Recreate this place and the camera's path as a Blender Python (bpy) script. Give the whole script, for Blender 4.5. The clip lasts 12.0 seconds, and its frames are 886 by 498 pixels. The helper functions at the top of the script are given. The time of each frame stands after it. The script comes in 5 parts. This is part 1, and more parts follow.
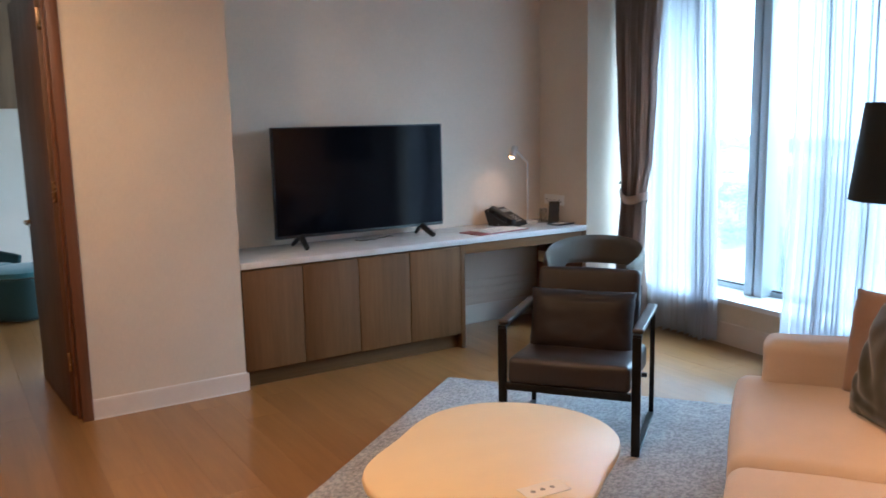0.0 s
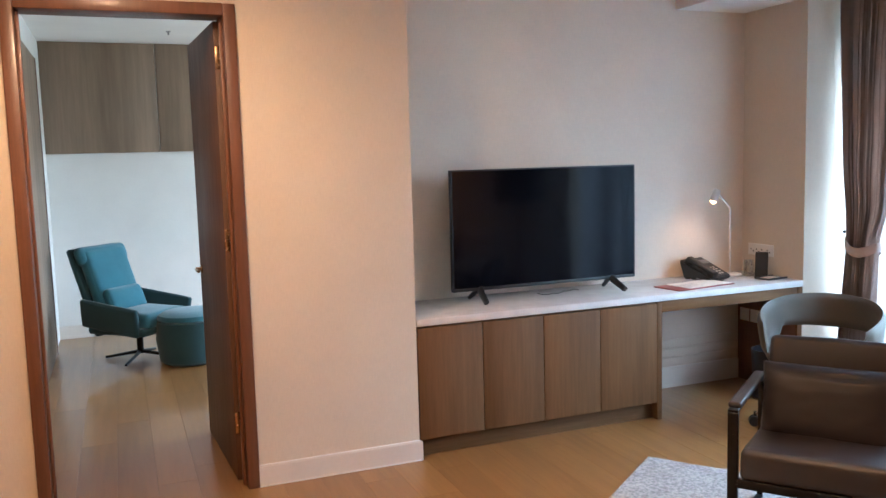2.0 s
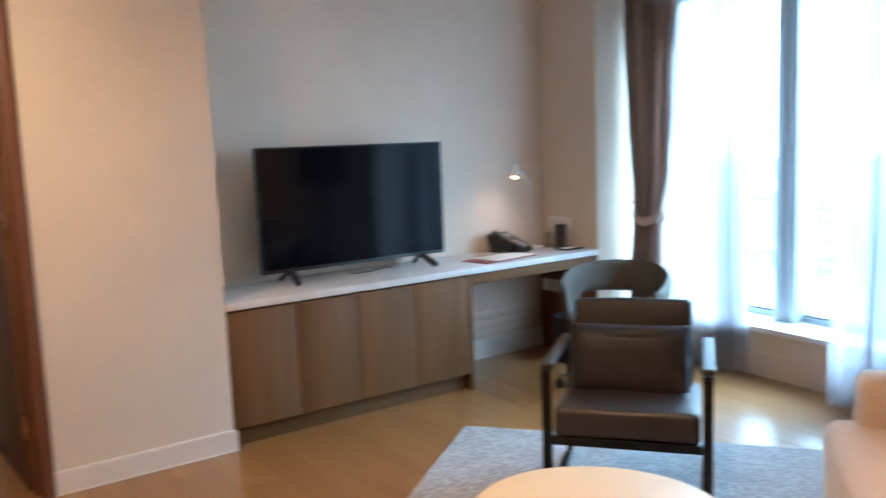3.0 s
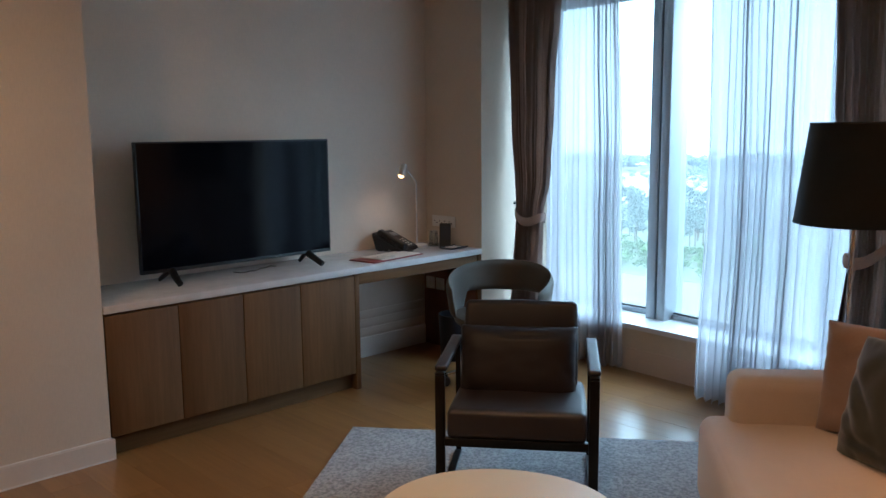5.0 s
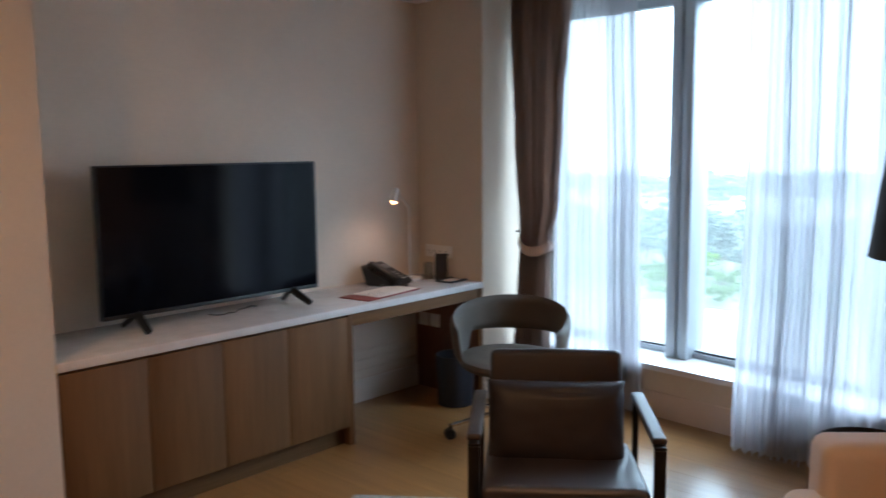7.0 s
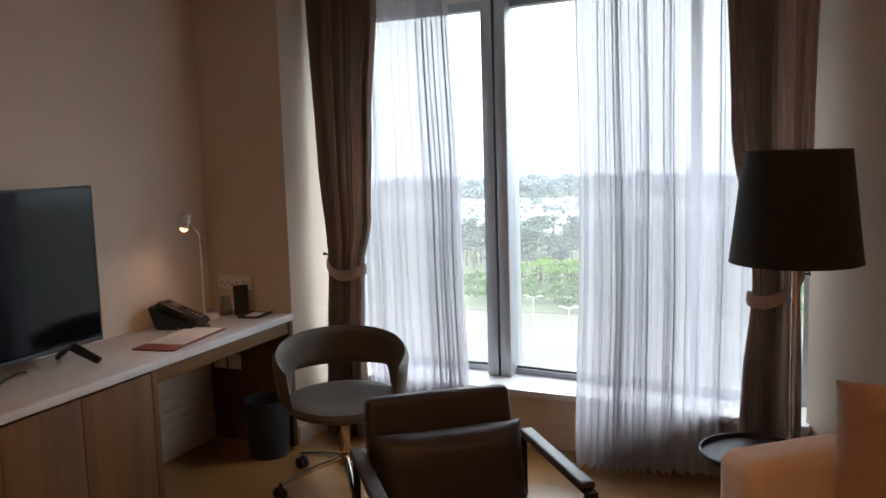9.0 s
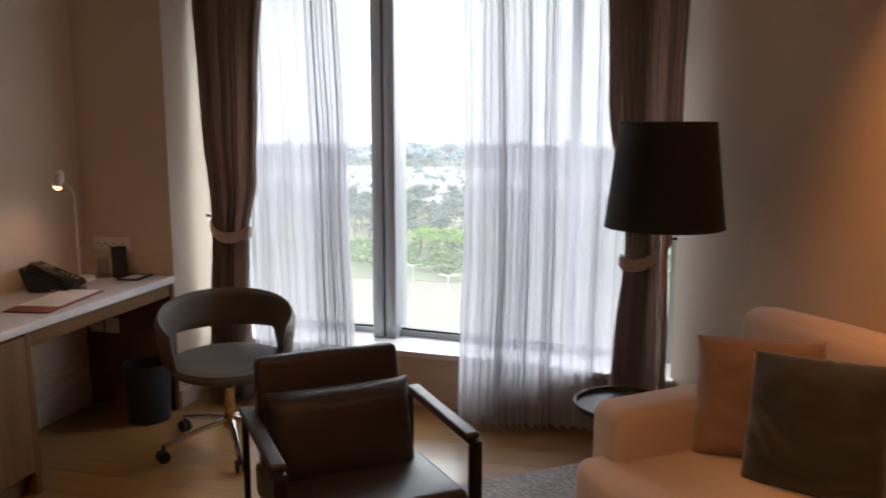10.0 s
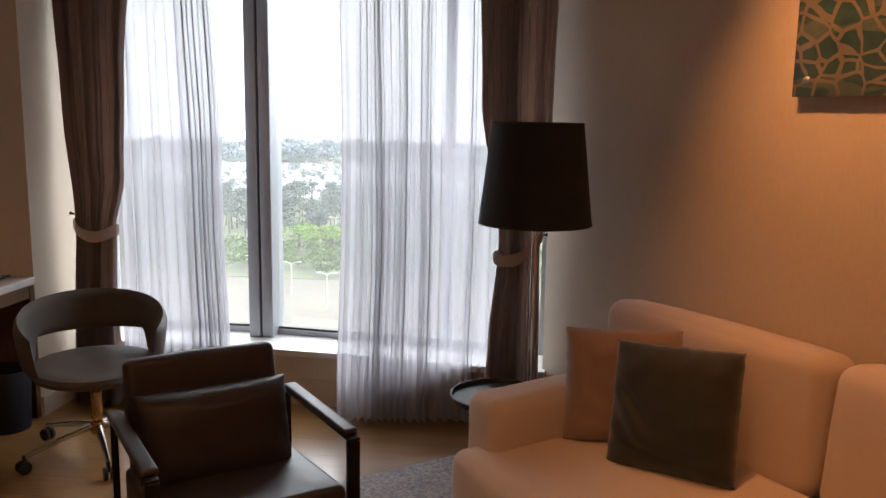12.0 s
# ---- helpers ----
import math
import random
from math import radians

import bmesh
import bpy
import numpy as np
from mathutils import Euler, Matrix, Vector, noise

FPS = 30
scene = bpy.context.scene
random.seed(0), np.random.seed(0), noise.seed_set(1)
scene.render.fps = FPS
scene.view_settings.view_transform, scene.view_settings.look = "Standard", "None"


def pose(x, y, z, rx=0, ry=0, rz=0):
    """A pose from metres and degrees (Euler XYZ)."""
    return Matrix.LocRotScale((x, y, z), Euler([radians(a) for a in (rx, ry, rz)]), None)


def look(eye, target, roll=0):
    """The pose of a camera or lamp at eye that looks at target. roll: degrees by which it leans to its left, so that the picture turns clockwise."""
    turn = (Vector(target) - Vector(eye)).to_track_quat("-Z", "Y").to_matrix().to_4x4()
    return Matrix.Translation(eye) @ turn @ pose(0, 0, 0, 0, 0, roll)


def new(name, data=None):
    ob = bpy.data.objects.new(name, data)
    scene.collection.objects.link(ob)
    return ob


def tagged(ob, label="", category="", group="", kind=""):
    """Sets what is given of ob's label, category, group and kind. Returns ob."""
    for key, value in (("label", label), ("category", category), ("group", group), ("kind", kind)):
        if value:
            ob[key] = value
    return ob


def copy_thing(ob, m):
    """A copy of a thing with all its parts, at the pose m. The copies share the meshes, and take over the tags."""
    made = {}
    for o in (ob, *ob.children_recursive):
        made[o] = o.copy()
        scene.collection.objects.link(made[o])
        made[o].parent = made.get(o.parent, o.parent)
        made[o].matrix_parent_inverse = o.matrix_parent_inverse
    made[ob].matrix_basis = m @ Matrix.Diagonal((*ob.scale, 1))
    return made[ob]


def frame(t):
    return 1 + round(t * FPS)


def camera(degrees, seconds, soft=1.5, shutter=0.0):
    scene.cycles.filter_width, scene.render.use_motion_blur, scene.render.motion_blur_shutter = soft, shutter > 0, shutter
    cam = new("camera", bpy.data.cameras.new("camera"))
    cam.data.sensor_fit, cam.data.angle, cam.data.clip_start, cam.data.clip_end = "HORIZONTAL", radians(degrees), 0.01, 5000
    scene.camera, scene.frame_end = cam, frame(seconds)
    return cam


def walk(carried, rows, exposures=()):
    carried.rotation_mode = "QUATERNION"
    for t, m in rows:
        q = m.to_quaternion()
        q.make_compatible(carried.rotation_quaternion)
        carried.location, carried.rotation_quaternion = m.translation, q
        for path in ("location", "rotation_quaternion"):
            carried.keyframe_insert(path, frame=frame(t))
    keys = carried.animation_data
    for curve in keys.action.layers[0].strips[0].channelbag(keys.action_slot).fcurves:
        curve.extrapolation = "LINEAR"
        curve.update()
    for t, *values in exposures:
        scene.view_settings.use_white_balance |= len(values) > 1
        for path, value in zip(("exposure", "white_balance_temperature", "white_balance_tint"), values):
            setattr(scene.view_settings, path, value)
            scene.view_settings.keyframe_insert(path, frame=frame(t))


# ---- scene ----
cam = camera(56.4, 12.0, shutter=0.5)
PATH = [
    (0, (-1.435, -4.572, 1.55), (-0.404, -2.887, 1.236), -1.2),
    (0.5, (-1.508, -4.453, 1.569), (-0.383, -2.825, 1.28), -0.9),
    (1, (-1.498, -4.357, 1.552), (-0.453, -2.675, 1.273), 0.1),
    (1.5, (-1.469, -4.14, 1.533), (-0.655, -2.329, 1.299), -0.6),
    (2, (-1.396, -3.984, 1.572), (-0.672, -2.133, 1.357), -1.6),
    (2.5, (-1.361, -3.958, 1.52), (-0.542, -2.149, 1.284), -2.7),
    (3, (-1.416, -3.916, 1.506), (-0.278, -2.292, 1.249), -2.2),
    (3.5, (-1.411, -3.908, 1.524), (-0.056, -2.455, 1.293), -1.3),
    (5.5, (-1.505, -3.776, 1.565), (-0.134, -2.351, 1.261), -0.3),
    (6, (-1.423, -3.575, 1.554), (-0.126, -2.083, 1.254), -0.8),
    (6.5, (-1.31, -3.395, 1.589), (0.007, -1.91, 1.345), -1.0),
    (7, (-1.29, -3.253, 1.578), (0.17, -1.907, 1.334), -0.5),
    (7.5, (-1.278, -2.983, 1.587), (0.394, -1.916, 1.334), -1.9),
    (9.5, (-1.208, -2.488, 1.613), (0.658, -1.818, 1.349), -0.9),
    (10, (-1.291, -2.503, 1.596), (0.622, -2.012, 1.281), 0.0),
    (10.5, (-1.314, -2.508, 1.604), (0.627, -2.159, 1.273), 0.1),
    (11, (-1.322, -2.515, 1.612), (0.635, -2.251, 1.296), 0.3),
    (11.5, (-1.311, -2.524, 1.599), (0.652, -2.298, 1.289), 0.4),
    (12, (-1.321, -2.519, 1.602), (0.642, -2.315, 1.282), 0.9),
]
EXPOSURES = [(0.0, 1.95, 4550, -4), (1.0, 1.65, 4350, -4), (1.4, 2.1, 4750, -3), (1.9, 2.55, 4700, 0), (2.6, 2.8, 4500, -8), (3.0, 2.45, 4400, -7),
             (3.4, 1.7, 4600, -6), (3.8, 1.25, 4500, -6), (5.5, 1.1, 4700, -4), (6.5, 1.35, 4900, -1), (7.0, 1.4, 5050, 2), (7.5, 1.15, 5200, 5), (9.3, 0.85, 6350, 13), (10.5, 0.8, 6500, 15), (12.0, 0.75, 6500, 16)]
walk(cam, [(t, look(*p)) for t, *p in PATH], EXPOSURES)

# ---- world, sun and lamps ----
world = bpy.data.worlds.new("world")
scene.world = world
world.use_nodes = True
wn = world.node_tree
sky = wn.nodes.new("ShaderNodeTexSky")
sky.sky_type, sky.sun_disc = "NISHITA", False
sky.sun_elevation, sky.sun_rotation = radians(47), radians(247)
sky.air_density, sky.dust_density, sky.ozone_density = 1.0, 4.0, 1.5
wn.links.new(sky.outputs[0], wn.nodes["Background"].inputs[0])
wn.nodes["Background"].inputs[1].default_value = 0.15

sun = new("sun", bpy.data.lights.new("sun", "SUN"))
sun.data.energy, sun.data.angle, sun.data.color = 2.2, radians(12), (1.0, 0.96, 0.9)
sun.matrix_world = look((0, 0, 60), (52, 22, 0))


def spot(name, eye, target, watts, degrees, colour=(1.0, 0.56, 0.26), blend=0.7, size=0.04):
    lamp = new(name, bpy.data.lights.new(name, "SPOT"))
    lamp.data.energy, lamp.data.color = watts, colour
    lamp.data.spot_size, lamp.data.spot_blend, lamp.data.shadow_soft_size = radians(degrees), blend, size
    lamp.matrix_world = look(eye, target)
    return lamp


WARM = (1.0, 0.47, 0.18)
DOWNLIGHTS = [(-1.45, -1.25), (1.24, -2.90), (0.0, -2.5), (-2.2, -3.2)]
CEIL, SOFFIT = 2.70, 2.492
PALE_WARM = (1.0, 0.50, 0.22)
spot("spot_door", (-1.45, -1.25, CEIL - 0.03), (-1.2, -0.6, 0), 43, 158, PALE_WARM, 1.0)
spot("spot_art", (1.24, -2.90, CEIL - 0.03), (1.36, -3.75, 1.28), 54, 86, (1.0, 0.39, 0.12), 1.0)
spot("spot_table", (0.0, -2.5, CEIL - 0.03), (0.06, -2.43, 0), 30, 95, WARM)
spot("spot_hall", (-2.2, -3.2, CEIL - 0.03), (-2.2, -3.1, 0), 46, 112, (1.0, 0.34, 0.07))
spot("spot_desk_lamp", (2.187, 0.358, 1.235), (2.06, 0.33, 0.72), 0.95, 150, (1.0, 0.52, 0.27), 1.0, 0.05)
bed_sky = new("bedroom_window_light", bpy.data.lights.new("bedroom_window_light", "AREA"))
bed_sky.data.shape, bed_sky.data.size, bed_sky.data.size_y = "RECTANGLE", 1.8, 1.9
bed_sky.data.energy, bed_sky.data.color = 13, (1.0, 0.97, 0.9)
bed_sky.matrix_world = look((2.86, 2.6, 1.35), (0.0, 2.7, 1.1))


# ---- materials ----
def principled(name):
    m = bpy.data.materials.new(name)
    m.use_nodes = True
    return m, m.node_tree, m.node_tree.nodes["Principled BSDF"]


def mapped(t, scale, kind="Object"):
    co = t.nodes.new("ShaderNodeTexCoord")
    mp = t.nodes.new("ShaderNodeMapping")
    mp.inputs["Scale"].default_value = scale
    t.links.new(co.outputs[kind], mp.inputs[0])
    return mp.outputs[0]


def noise_tex(t, vec, scale, detail=4, rough=0.6):
    n = t.nodes.new("ShaderNodeTexNoise")
    n.inputs["Scale"].default_value, n.inputs["Detail"].default_value, n.inputs["Roughness"].default_value = scale, detail, rough
    t.links.new(vec, n.inputs["Vector"])
    return n.outputs["Fac"]


def ramp(t, fac, stops):
    r = t.nodes.new("ShaderNodeValToRGB")
    els = r.color_ramp.elements
    while len(els) < len(stops):
        els.new(0.5)
    for e, (p, c) in zip(els, stops):
        e.position, e.color = p, (*c, 1)
    t.links.new(fac, r.inputs[0])
    return r.outputs[0]


def bump(t, b, height, strength, distance=0.002):
    n = t.nodes.new("ShaderNodeBump")
    n.inputs["Strength"].default_value, n.inputs["Distance"].default_value = strength, distance
    t.links.new(height, n.inputs["Height"])
    t.links.new(n.outputs[0], b.inputs["Normal"])


def mix(t, a, b, fac, mode="MIX"):
    n = t.nodes.new("ShaderNodeMix")
    n.data_type, n.blend_type = "RGBA", mode
    if isinstance(fac, float):
        n.inputs[0].default_value = fac
    else:
        t.links.new(fac, n.inputs[0])
    t.links.new(a, n.inputs[6])
    t.links.new(b, n.inputs[7])
    return n.outputs[2]


def shade(c, k):
    return tuple(min(1, v * k) for v in c)


def surface(name, colour, rough=0.5, metal=0.0, var=0.12, grain=60, patch=2.5, relief=0.15, coat=0.0, stretch=(1, 1, 1), sheen=0.0, spec=0.5):
    """Plain stuff with large stains, fine grain and a little relief."""
    m, t, b = principled(name)
    vec = mapped(t, stretch)
    big, fine = noise_tex(t, vec, patch, 3), noise_tex(t, vec, grain, 5)
    c1 = ramp(t, big, [(0.3, shade(colour, 1 - var)), (0.7, shade(colour, 1 + var))])
    c2 = ramp(t, fine, [(0.25, (1 - var, 1 - var, 1 - var)), (0.75, (1, 1, 1))])
    t.links.new(mix(t, c1, c2, 1.0, "MULTIPLY"), b.inputs["Base Color"])
    r = ramp(t, fine, [(0.2, (max(0, rough - 0.07),) * 3), (0.8, (min(1, rough + 0.07),) * 3)])
    t.links.new(r, b.inputs["Roughness"])
    b.inputs["Metallic"].default_value = metal
    b.inputs["Coat Weight"].default_value = coat
    b.inputs["Sheen Weight"].default_value = sheen
    b.inputs["Specular IOR Level"].default_value = spec
    if relief:
        bump(t, b, fine, relief)
    return m


def wood(name, dark, light, rough=0.42, axis="z", spread=0.0, fine=26.0, coat=0.0, relief=0.12, spec=0.5):
    """Straight grain along one axis; pieces shift their grain and tone by Object Info's Random."""
    m, t, b = principled(name)
    s = {"x": (0.06, 1, 1), "y": (1, 0.06, 1), "z": (1, 1, 0.06)}[axis]
    co = t.nodes.new("ShaderNodeTexCoord")
    inf = t.nodes.new("ShaderNodeObjectInfo")
    add = t.nodes.new("ShaderNodeVectorMath")
    add.operation = "MULTIPLY_ADD"
    t.links.new(inf.outputs["Random"], add.inputs[0])
    add.inputs[1].default_value = (37.0, 21.0, 53.0)
    t.links.new(co.outputs["Object"], add.inputs[2])
    mp = t.nodes.new("ShaderNodeMapping")
    mp.inputs["Scale"].default_value = s
    t.links.new(add.outputs[0], mp.inputs[0])
    wide, thin = noise_tex(t, mp.outputs[0], fine * 0.35, 3), noise_tex(t, mp.outputs[0], fine * 3.2, 6, 0.7)
    base = ramp(t, wide, [(0.28, dark), (0.72, light)])
    lines = ramp(t, thin, [(0.3, (0.78, 0.78, 0.78)), (0.65, (1, 1, 1))])
    col = mix(t, base, lines, 1.0, "MULTIPLY")
    if spread:
        lo, hi = 1 - spread, 1.0
        tone = ramp(t, inf.outputs["Random"], [(0.0, (lo, lo * 0.98, lo * 0.95)), (1.0, (hi, hi, hi))])
        col = mix(t, col, tone, 1.0, "MULTIPLY")
    t.links.new(col, b.inputs["Base Color"])
    t.links.new(ramp(t, thin, [(0.3, (rough + 0.8 * relief,) * 3), (0.7, (rough - 0.3 * relief,) * 3)]), b.inputs["Roughness"])
    b.inputs["Specular IOR Level"].default_value = spec
    b.inputs["Coat Weight"].default_value = coat
    b.inputs["Coat Roughness"].default_value = 0.2
    bump(t, b, thin, relief, 0.0015)
    return m


def weave(name, colour, second, scale=420, rough=0.85, relief=0.5, sheen=0.3, var=0.12):
    """Woven cloth: two crossing waves, mottled."""
    m, t, b = principled(name)
    vec = mapped(t, (1, 1, 1))
    nz = noise_tex(t, vec, scale * 0.5, 2, 0.7)
    big = noise_tex(t, vec, 6, 4)
    c = mix(t, ramp(t, nz, [(0.35, colour), (0.65, second)]), ramp(t, big, [(0.3, (1 - var,) * 3), (0.7, (1, 1, 1))]), 1.0, "MULTIPLY")
    t.links.new(c, b.inputs["Base Color"])
    b.inputs["Roughness"].default_value = rough
    b.inputs["Sheen Weight"].default_value = sheen
    b.inputs["Specular IOR Level"].default_value = 0.2
    bump(t, b, nz, relief, 0.002)
    return m


def glow(name, colour, strength):
    m, t, b = principled(name)
    b.inputs["Emission Color"].default_value = (*colour, 1)
    b.inputs["Emission Strength"].default_value = strength
    return m


def hazy_sky(name, colour, low, high):
    """Overcast sky: dimmer at the skyline than overhead."""
    m, t, b = principled(name)
    geo, sep, rise = t.nodes.new("ShaderNodeNewGeometry"), t.nodes.new("ShaderNodeSeparateXYZ"), t.nodes.new("ShaderNodeMapRange")
    t.links.new(geo.outputs["Position"], sep.inputs[0])
    t.links.new(sep.outputs["Z"], rise.inputs["Value"])
    rise.inputs["From Min"].default_value, rise.inputs["From Max"].default_value = 0.0, 1100.0
    rise.inputs["To Min"].default_value, rise.inputs["To Max"].default_value = low, high
    b.inputs["Base Color"].default_value = (0, 0, 0, 1)
    b.inputs["Emission Color"].default_value = (*colour, 1)
    t.links.new(rise.outputs[0], b.inputs["Emission Strength"])
    return m


def wallpaper(name, colour):
    m, t, b = principled(name)
    fine = noise_tex(t, mapped(t, (240, 240, 22)), 1.0, 4, 0.7)
    cross = noise_tex(t, mapped(t, (30, 30, 300)), 1.0, 3, 0.6)
    big = noise_tex(t, mapped(t, (1, 1, 1)), 1.4, 3)
    c = mix(t, ramp(t, big, [(0.3, shade(colour, 0.94)), (0.7, shade(colour, 1.04))]), ramp(t, fine, [(0.3, (0.9, 0.9, 0.9)), (0.7, (1, 1, 1))]), 1.0, "MULTIPLY")
    c = mix(t, c, ramp(t, cross, [(0.3, (0.95, 0.95, 0.95)), (0.7, (1, 1, 1))]), 1.0, "MULTIPLY")
    t.links.new(c, b.inputs["Base Color"])
    b.inputs["Roughness"].default_value = 0.75
    bump(t, b, fine, 0.2, 0.001)
    return m


def clear_glass(name, tint=(0.96, 0.985, 0.98), even=0.0, haze_veil=0.0):
    m, t, b = principled(name)
    tr, gl = t.nodes.new("ShaderNodeBsdfTransparent"), t.nodes.new("ShaderNodeBsdfGlossy")
    tr.inputs[0].default_value = (*tint, 1)
    gl.inputs["Roughness"].default_value = 0.02
    fr = t.nodes.new("ShaderNodeFresnel")
    fr.inputs[0].default_value = 1.45
    mx = t.nodes.new("ShaderNodeMixShader")
    if even:
        mx.inputs[0].default_value = even
    else:
        t.links.new(fr.outputs[0], mx.inputs[0])
    t.links.new(tr.outputs[0], mx.inputs[1])
    t.links.new(gl.outputs[0], mx.inputs[2])
    # milky veil mixed into the pane, standing in for the haze outdoors
    if haze_veil:
        veil_scatter, veil = t.nodes.new("ShaderNodeBsdfTranslucent"), t.nodes.new("ShaderNodeMixShader")
        veil_scatter.inputs[0].default_value = (0.9, 0.93, 0.95, 1)
        veil_mottle = noise_tex(t, mapped(t, (1, 1, 1)), 3.0, 4)
        t.links.new(ramp(t, veil_mottle, [(0.3, (haze_veil * 0.85,) * 3), (0.7, (haze_veil * 1.15,) * 3)]), veil.inputs[0])
        t.links.new(mx.outputs[0], veil.inputs[1])
        t.links.new(veil_scatter.outputs[0], veil.inputs[2])
        mx = veil
    t.links.new(mx.outputs[0], t.nodes["Material Output"].inputs[0])
    return m


def sheer_cloth(name):
    m, t, b = principled(name)
    tr, tl, df = t.nodes.new("ShaderNodeBsdfTransparent"), t.nodes.new("ShaderNodeBsdfTranslucent"), t.nodes.new("ShaderNodeBsdfDiffuse")
    tl.inputs[0].default_value, df.inputs[0].default_value = (0.435, 0.445, 0.485, 1), (0.84, 0.83, 0.84, 1)
    one, two = t.nodes.new("ShaderNodeMixShader"), t.nodes.new("ShaderNodeMixShader")
    one.inputs[0].default_value = 0.35
    t.links.new(tl.outputs[0], one.inputs[1])
    t.links.new(df.outputs[0], one.inputs[2])
    thread = noise_tex(t, mapped(t, (900, 900, 60)), 1.0, 2)
    fac = ramp(t, thread, [(0.3, (0.79, 0.79, 0.79)), (0.7, (0.85, 0.85, 0.85))])
    t.links.new(fac, two.inputs[0])
    t.links.new(tr.outputs[0], two.inputs[1])
    t.links.new(one.outputs[0], two.inputs[2])
    t.links.new(two.outputs[0], t.nodes["Material Output"].inputs[0])
    return m


def cell_print(name):
    """Back-painted glass: a cream web of cells on teal."""
    m, t, b = principled(name)
    vec = mapped(t, (1, 1, 1))
    wob = t.nodes.new("ShaderNodeTexNoise")
    wob.inputs["Scale"].default_value = 5
    t.links.new(vec, wob.inputs["Vector"])
    add = t.nodes.new("ShaderNodeVectorMath")
    add.operation = "MULTIPLY_ADD"
    t.links.new(wob.outputs["Color"], add.inputs[0])
    add.inputs[1].default_value = (0.06, 0.06, 0.06)
    t.links.new(vec, add.inputs[2])
    v = t.nodes.new("ShaderNodeTexVoronoi")
    v.feature = "DISTANCE_TO_EDGE"
    v.inputs["Scale"].default_value = 14.5
    t.links.new(add.outputs[0], v.inputs["Vector"])
    big, broad = noise_tex(t, vec, 7, 3), noise_tex(t, mapped(t, (1, 1, 2.6)), 4.5, 2)
    cells = mix(t, ramp(t, big, [(0.35, (0.022, 0.055, 0.05)), (0.65, (0.045, 0.085, 0.07))]), ramp(t, broad, [(0.55, (0, 0, 0)), (0.6, (0.05, 0.045, 0.03))]), 1.0, "ADD")
    web = ramp(t, big, [(0.3, (0.14, 0.125, 0.085)), (0.7, (0.20, 0.175, 0.118))])
    wide = t.nodes.new("ShaderNodeMath")
    wide.operation = "MULTIPLY_ADD"
    t.links.new(noise_tex(t, vec, 9, 2), wide.inputs[0])
    wide.inputs[1].default_value = -0.13
    t.links.new(v.outputs[0], wide.inputs[2])
    edge = ramp(t, wide.outputs[0], [(0.005, (0, 0, 0)), (0.02, (1, 1, 1))])
    t.links.new(mix(t, web, cells, edge), b.inputs["Base Color"])
    b.inputs["Roughness"].default_value = 0.25
    b.inputs["Coat Weight"].default_value = 0.6
    b.inputs["Coat Roughness"].default_value = 0.03
    return m


